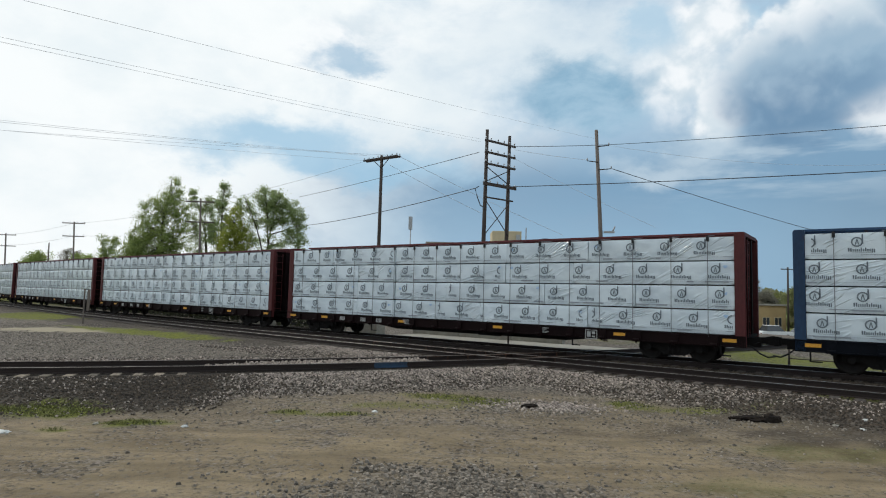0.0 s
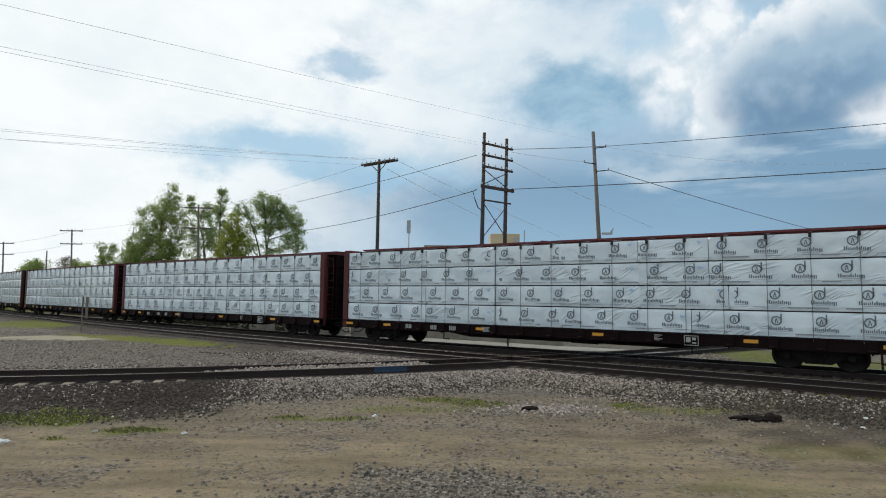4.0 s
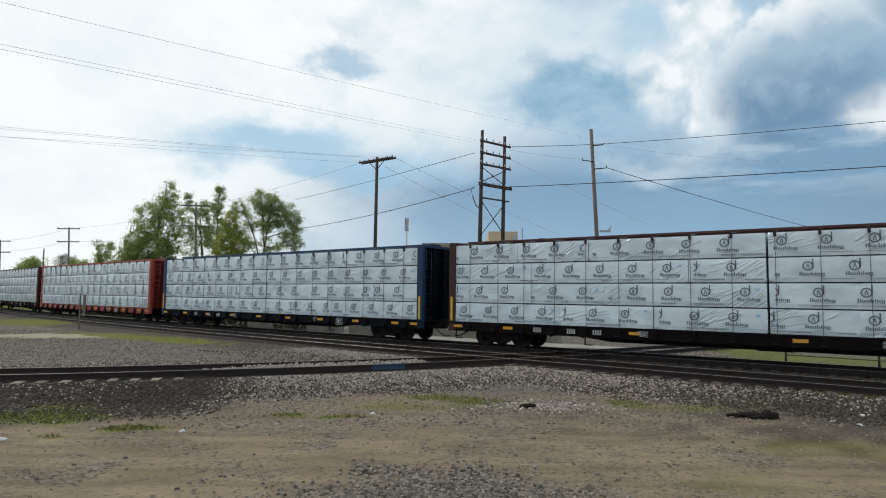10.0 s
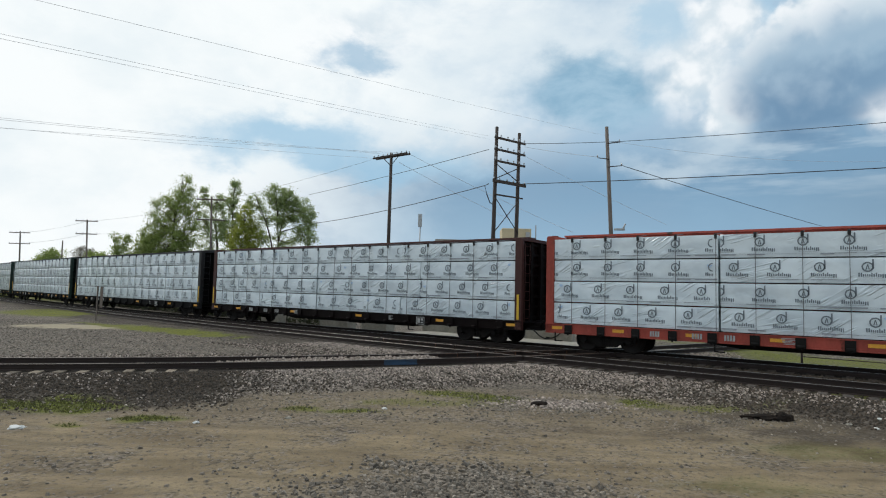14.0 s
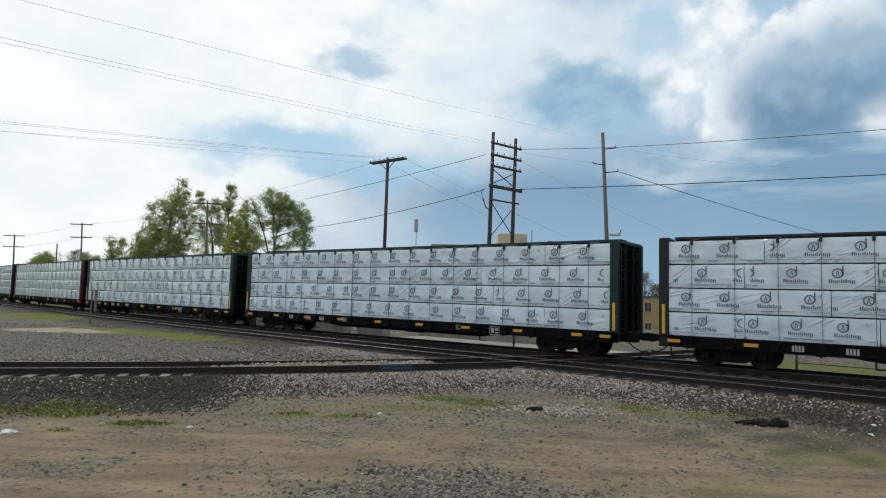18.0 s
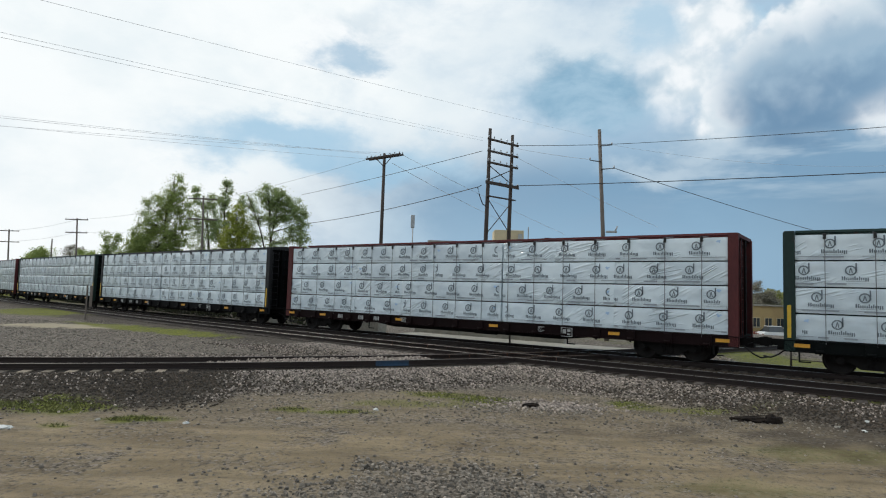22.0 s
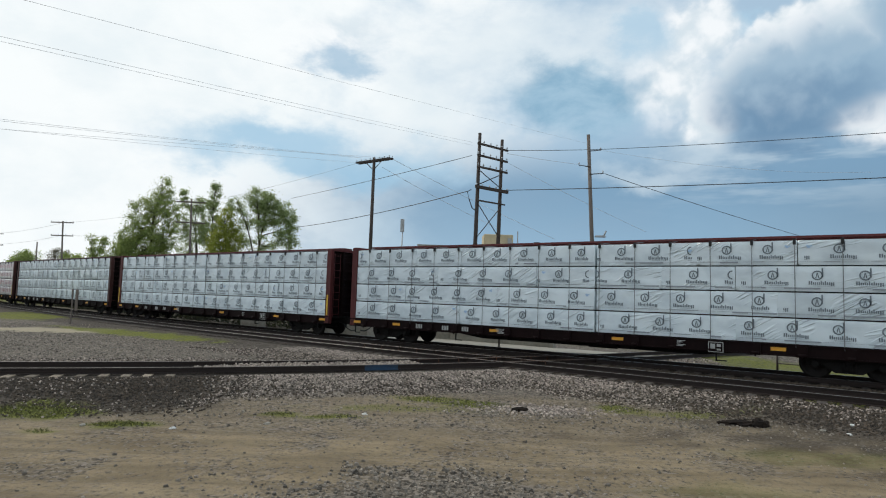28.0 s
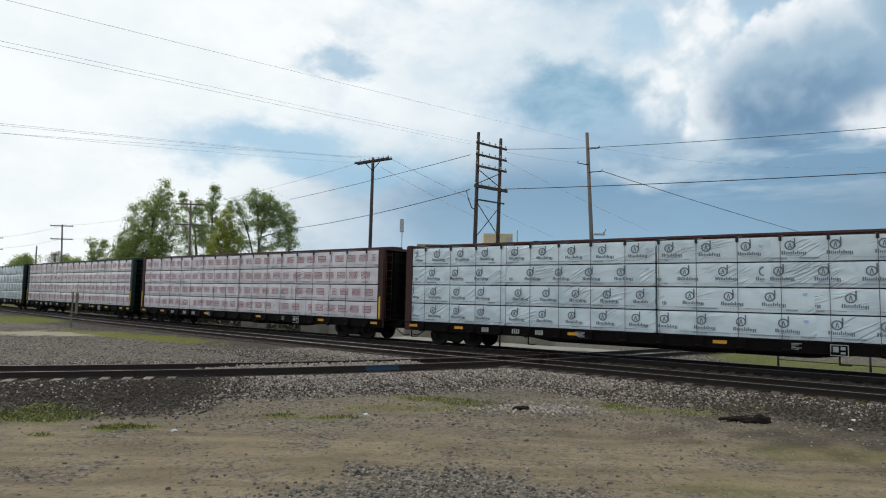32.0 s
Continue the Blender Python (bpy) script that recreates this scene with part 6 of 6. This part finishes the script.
    tree("leafy_tree", "dense dark green tree beside the warehouse", (19.0, 82, -1.6), 13.4, 0.9, LEAF_DARK, 9000, 61, 2, low=0.05)
    tree("leafy_tree", "dense dark green tree beside the warehouse", (22.6, 86, -1.8), 11.5, 0.9, LEAF_DARK, 7000, 62, 2, low=0.05)
    tree("leafy_tree", "green tree at the end of the brick building", (27.0, 92, -2.2), 10.6, 0.8, LEAF, 6000, 63, 2, low=0.1)
    tree("budding_tree", "pale budding tree behind the brick building", (35.5, 104, -3.0), 12.0, 0.8, LEAF_PALE, 3500, 64, 2, size=0.36)
    for i, (x, y, h) in enumerate(((51.5, 96, 9.2), (56, 93, 8.2), (60.5, 97, 9.0), (65.5, 95, 8.6), (71, 98, 9.6), (77, 96, 9.0), (53.5, 88, 6.5), (58.5, 89, 7.0), (63, 90, 6.6), (68, 92, 7.2), (47.5, 99, 9.2))):
        tree("leafy_shrub_tree", "scrubby green-brown tree along the far street", (x, y, -3.0), h, 1.25, LEAF_SCRUB if i % 3 else LEAF_PALE, 6500, 40 + i, 3, low=0.05, size=0.36, group="scrub along the street")


# ---- buildings, walls and parked cars beyond the train ----
def windowed_wall(t, lo, hi, spots, wall_material, sill_material=CONCRETE):
    """The front at y = lo.y: windows as (x, z, width, height) set into the wall with frame, pane and sill."""
    for x, z, w, h in spots:
        bm = bmesh.new()
        for a, b in (((x - w / 2 - 0.08, z - 0.08), (x + w / 2 + 0.08, z)), ((x - w / 2 - 0.08, z + h), (x + w / 2 + 0.08, z + h + 0.08)),
                     ((x - w / 2 - 0.08, z), (x - w / 2, z + h)), ((x + w / 2, z), (x + w / 2 + 0.08, z + h)), ((x - 0.03, z), (x + 0.03, z + h))):
            quadbox(bm, (a[0], lo[1] - 0.07, a[1]), (b[0], lo[1] + 0.02, b[1]))
        win = part("window", bm, PALE_SIDING, t)
        bm = bmesh.new()
        quadbox(bm, (x - w / 2, lo[1] - 0.02, z), (x + w / 2, lo[1] - 0.004, z + h))
        part("pane", bm, GLASS_DARK, win)
        bm = bmesh.new()
        quadbox(bm, (x - w / 2 - 0.15, lo[1] - 0.16, z - 0.16), (x + w / 2 + 0.15, lo[1] + 0.01, z - 0.083))
        part("sill", bm, sill_material, win)


def build_houses():
    t = thing("brick_building", "long two-storey tan brick building with a flat coping", "building")
    bm = bmesh.new()
    quadbox(bm, (28.6, 90, -3.6), (45.0, 98, 2.85))
    part("wall", bm, TAN, t)
    bm = bmesh.new()
    quadbox(bm, (28.4, 89.8, 2.85), (45.2, 98.2, 3.05))
    part("roof", bm, ROOFING, t)
    windowed_wall(t, (0, 90), None, [(29.9 + 2.35 * i, z, 0.9, 1.35) for i in range(7) for z in (0.75, -2.3) if not (i == 5 and z < 0)], TAN)
    bm = bmesh.new()
    quadbox(bm, (41.1, 89.93, -3.2), (42.2, 90.02, -0.8))
    part("door", bm, ROOFING, t)
    t = thing("low_building", "low tan block building with a flat roof", "building")
    bm = bmesh.new()
    quadbox(bm, (45.6, 91, -3.6), (52.0, 97, 1.6))
    part("wall", bm, TAN, t)
    bm = bmesh.new()
    quadbox(bm, (45.4, 90.7, 1.6), (52.2, 97.2, 1.85))
    part("roof", bm, CONCRETE, t)
    windowed_wall(t, (0, 91), None, [(47.2, -1.5, 1.0, 1.3), (49.0, -1.5, 1.0, 1.3), (50.8, -1.5, 1.0, 1.3)], TAN)
    # tall flat-roofed building of which only the roof plant shows over the train
    t = thing("warehouse", "cream flat-roofed warehouse with roof plant", "building")
    bm = bmesh.new()
    quadbox(bm, (-2.0, 75, -1.5), (15, 92, 8.4))
    part("wall", bm, PALE_SIDING, t)
    bm = bmesh.new()
    quadbox(bm, (-2.2, 74.8, 8.4), (15.2, 92.2, 8.7))
    roof = part("roof", bm, CONCRETE, t)
    bm = bmesh.new()
    quadbox(bm, (6.2, 75.6, 8.7), (9.9, 79, 10.35))
    bevelled(bm, 0.05)
    part("stair_head", bm, PALE_SIDING, roof)
    for x, w, h in ((9.2, 0.5, 9.9), (10.4, 0.12, 10.8), (12.6, 0.7, 9.5)):
        bm = bmesh.new()
        quadbox(bm, (x, 75.5, 8.7), (x + w, 75.5 + max(w, 0.15), h))
        part("vent", bm, FRAME_BLACK if w > 0.6 else GALV, roof)
    # a dim loading yard wall and platform behind the track
    t = thing("low_wall", "low pale concrete retaining wall behind the track", "wall")
    for s0, s1 in ((-5.5, -2.2), (-2.15, 1.2), (1.25, 4.2)):
        bm = bmesh.new()
        xa, ya, h = train_line(s0)
        m = pose(xa - math.sin(h) * 4.6, ya + math.cos(h) * 4.6, 0, 0, 0, math.degrees(h))
        quadbox(bm, (0, 0, -0.7), (s1 - s0, 0.35, 0.42), m)
        bevelled(bm, 0.02)
        part("wall_block", bm, CONCRETE, t)
    for s, off, w, h1 in ((-20.5, 4.4, 2.1, 0.75), (-13.0, 4.2, 2.8, 0.6), (-9.2, 4.2, 2.2, 0.55)):
        t = thing("concrete_block", "square pale concrete block standing by the track", "concrete block", "concrete blocks by the track")
        xa, ya, h = train_line(s)
        bm = bmesh.new()
        quadbox(bm, (-w / 2, 0, -0.7), (w / 2, 0.8, h1), pose(xa - math.sin(h) * off, ya + math.cos(h) * off, 0, 0, 0, math.degrees(h)))
        bevelled(bm, 0.03)
        part("block", bm, CONCRETE, t)


def slab():
    bm = bmesh.new()
    rows = []
    for i in range(13):
        row = []
        for o, z in ((2.0, -0.5), (2.0, -0.14), (3.4, -0.14), (4.8, -0.16), (4.8, -0.5)):
            x, y, h = train_line(-5.0 + i / 12 * (10.0 + (o - 2.0) * 2.2))
            row.append(bm.verts.new((x - math.sin(h) * o, y + math.cos(h) * o, z)))
        rows.append(row)
    for a, b in zip(rows, rows[1:]):
        for j in range(4):
            bm.faces.new((a[j], a[j + 1], b[j + 1], b[j]))
    bm.faces.new(rows[0])
    bm.faces.new(rows[-1][::-1])
    tagged(new("pavement", mesh("pavement", bm, CONCRETE)), "pale worn concrete apron beside the main track", "pavement", kind="structure")


def parked_car(label, x, y, turn, coat, tall=False):
    """A parked car: shaped body with wheel arches and glasshouse, wheels, lamps."""
    z = float(ground_height(np.array([x]), np.array([y]))[0][0])
    t = thing("parked_car", label, "car", "cars parked in the street", pose(x, y, z, 0, 0, turn))
    bm = bmesh.new()
    hood, belt, roof = (0.98, 1.02, 1.75) if tall else (0.80, 0.86, 1.42)
    side = [(-2.2, 0.35), (-2.22, 0.62), (-2.05, hood - 0.02), (-1.2, belt), (-0.65, belt), (0.6, belt), (1.6, belt), (2.12, belt - 0.05), (2.22, 0.6), (2.18, 0.33),
            (1.72, 0.30), (1.62, 0.58), (1.36, 0.68), (1.10, 0.58), (1.0, 0.27), (-1.0, 0.27), (-1.10, 0.58), (-1.36, 0.68), (-1.62, 0.58), (-1.72, 0.30)]
    prism(bm, side, -0.86, 0.86)
    bevelled(bm, 0.03)
    part("body", bm, coat, t)
    bm = bmesh.new()
    a = [(-0.95, belt - 0.02), (-0.30, roof), (0.95 if not tall else 1.3, roof), (1.55, belt - 0.02)]
    lower, upper = 0.80, 0.62
    vs = [[bm.verts.new((px, s * (lower if pz < belt else upper), pz)) for px, pz in a] for s in (-1, 1)]
    bm.faces.new(vs[0])
    bm.faces.new(vs[1][::-1])
    for i in range(4):
        j = (i + 1) % 4
        bm.faces.new((vs[0][i], vs[1][i], vs[1][j], vs[0][j]))
    part("glasshouse", bm, GLASS_DARK, t)
    bm = bmesh.new()
    quadbox(bm, (-0.36, -0.64, roof - 0.02), (1.0 if not tall else 1.34, 0.64, roof + 0.035))
    bevelled(bm, 0.02)
    part("roof", bm, coat, t)
    bm = bmesh.new()
    rod(bm, (0, -0.1, 0), (0, 0.1, 0), 0.31, n=16)
    tyre = mesh("tyre", bm, RUBBER)
    bm = bmesh.new()
    rod(bm, (0, -0.105, 0), (0, 0.105, 0), 0.19, n=12)
    rim = mesh("rim", bm, GALV)
    for px in (-1.36, 1.36):
        for s in (-0.78, 0.78):
            w = put_part("wheel", tyre, t, pose(px, s, 0.31))
            put_part("rim", rim, w)
    for s in (-0.6, 0.6):
        bm = bmesh.new()
        quadbox(bm, (-2.235, s - 0.18, 0.60), (-2.1, s + 0.18, 0.74))
        part("headlight", bm, GALV, t)
        bm = bmesh.new()
        quadbox(bm, (2.1, s - 0.18, 0.62), (2.235, s + 0.18, 0.76))
        part("tail_light", bm, CAR_RED, t)


def build_parked():
    parked_car("white saloon car parked in front of the tan house", 38.9, 85, 4, CAR_WHITE)
    parked_car("white van-like car parked in the street", 44.4, 80.5, 184, CAR_WHITE, True)
    parked_car("white saloon car parked in the street", 49.2, 83, 2, CAR_WHITE)
    parked_car("dull red saloon car parked in the street", 46.6, 86.5, 3, CAR_RED)
    parked_car("dark saloon car parked in the street", 54.5, 84, 185, CAR_DARK)
    parked_car("dull red saloon car parked in the street", 59.5, 86, 5, CAR_RED)


def litter():
    rnd = random.Random(9)

    def lump(name, label, category, x, y, size, flat, material, seed):
        z = float(ground_height(np.array([x]), np.array([y]))[0][0])
        bm = bmesh.new()
        bmesh.ops.create_icosphere(bm, subdivisions=3, radius=1)
        for v in bm.verts:
            n = noise.noise(v.co * 1.7 + Vector((seed, 0, 0))) * 0.45 + noise.noise(v.co * 5 + Vector((seed, 2, 0))) * 0.22
            v.co = Vector((v.co.x * size[0], v.co.y * size[1], max(v.co.z, -0.2) * size[2])) * (1 + n)
        ob = new(name, mesh(name, bm, material))
        ob.matrix_basis = pose(x, y, z + size[2] * 0.1, 0, 0, flat)
        tagged(ob, label, category)

    lump("dirt_clod", "dark lump of oily dirt and rotten timber", "debris", 7.25, 14.15, (0.52, 0.17, 0.10), -6, ROTTEN, 1)
    lump("dirt_clod", "dark lump of oily dirt and rotten timber", "debris", 7.66, 14.08, (0.22, 0.15, 0.15), 10, ROTTEN, 4)
    lump("dirt_clod", "small dark clod on the gravel", "debris", 2.25, 15.1, (0.2, 0.12, 0.08), 4, ROTTEN, 7)
    lump("paper_scrap", "crumpled white paper lying on the dirt", "litter", -8.1, 11.35, (0.14, 0.10, 0.05), 20, PAPER, 9)
    for i, (x, y) in enumerate(((-3.75, 19.05), (-5.05, 12.15), (-3.4, 12.9), (-1.5, 14.2), (8.9, 13.7), (9.3, 13.4), (10.2, 13.2), (9.7, 13.9), (-6.9, 12.3))):
        lump("pale_stone", "pale broken stone lying on the dirt", "stone", x, y, (0.07, 0.05, 0.035), rnd.uniform(0, 180), PAPER if i % 2 else CONCRETE, 20 + i)


build_poles()
low_fence()
build_wires()
build_trees()
build_houses()
slab()
build_parked()
litter()


# ---- what moves: the train rolls from left to right ----
def rolled(t):
    """Metres that the train's first marked car centre has come along its track at t seconds."""
    u = t / 32.0
    return 1.8936 + 428.190 * u + 2.797 * u * u - 4.656 * u ** 3


def car_pose(s):
    # cars lag past 20 m, shifted to fit the camera's view at the right
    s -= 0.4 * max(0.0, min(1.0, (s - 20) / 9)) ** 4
    xa, ya, _ = train_line(s - 9.15)
    xb, yb, _ = train_line(s + 9.15)
    return pose((xa + xb) / 2, (ya + yb) / 2, 0, 0, 0, math.degrees(math.atan2(yb - ya, xb - xa)))


def motions():
    times = [0, 0.1, 0.2] + [i * 0.5 for i in range(1, 64)] + [31.8, 31.9, 32.0]
    for k, car in TRAIN:
        lag = -k * PITCH + NUDGE.get(k, 0.0)
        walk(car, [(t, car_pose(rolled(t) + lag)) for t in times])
        spin = []
        for i in range(0, 961):
            t = i / 30
            if -36 < rolled(t) + lag < 30:
                spin.append(t)
        if not spin:
            spin = [0.0]
        keys = sorted(set(([0.0] if spin[0] > 0 else []) + spin + ([32.0] if spin[-1] < 32 else [])))
        for truck in car.children:
            if not truck.name.startswith("truck"):
                continue
            for wheel in truck.children:
                x = wheel.location.x
                rows = []
                for t in keys:
                    tt = min(max(t, spin[0]), spin[-1])
                    a = math.degrees((rolled(tt) - rolled(spin[0])) / 0.457)
                    rows.append((t, pose(x, 0, 0.457, 0, a, 0)))
                walk(wheel, rows)


motions()
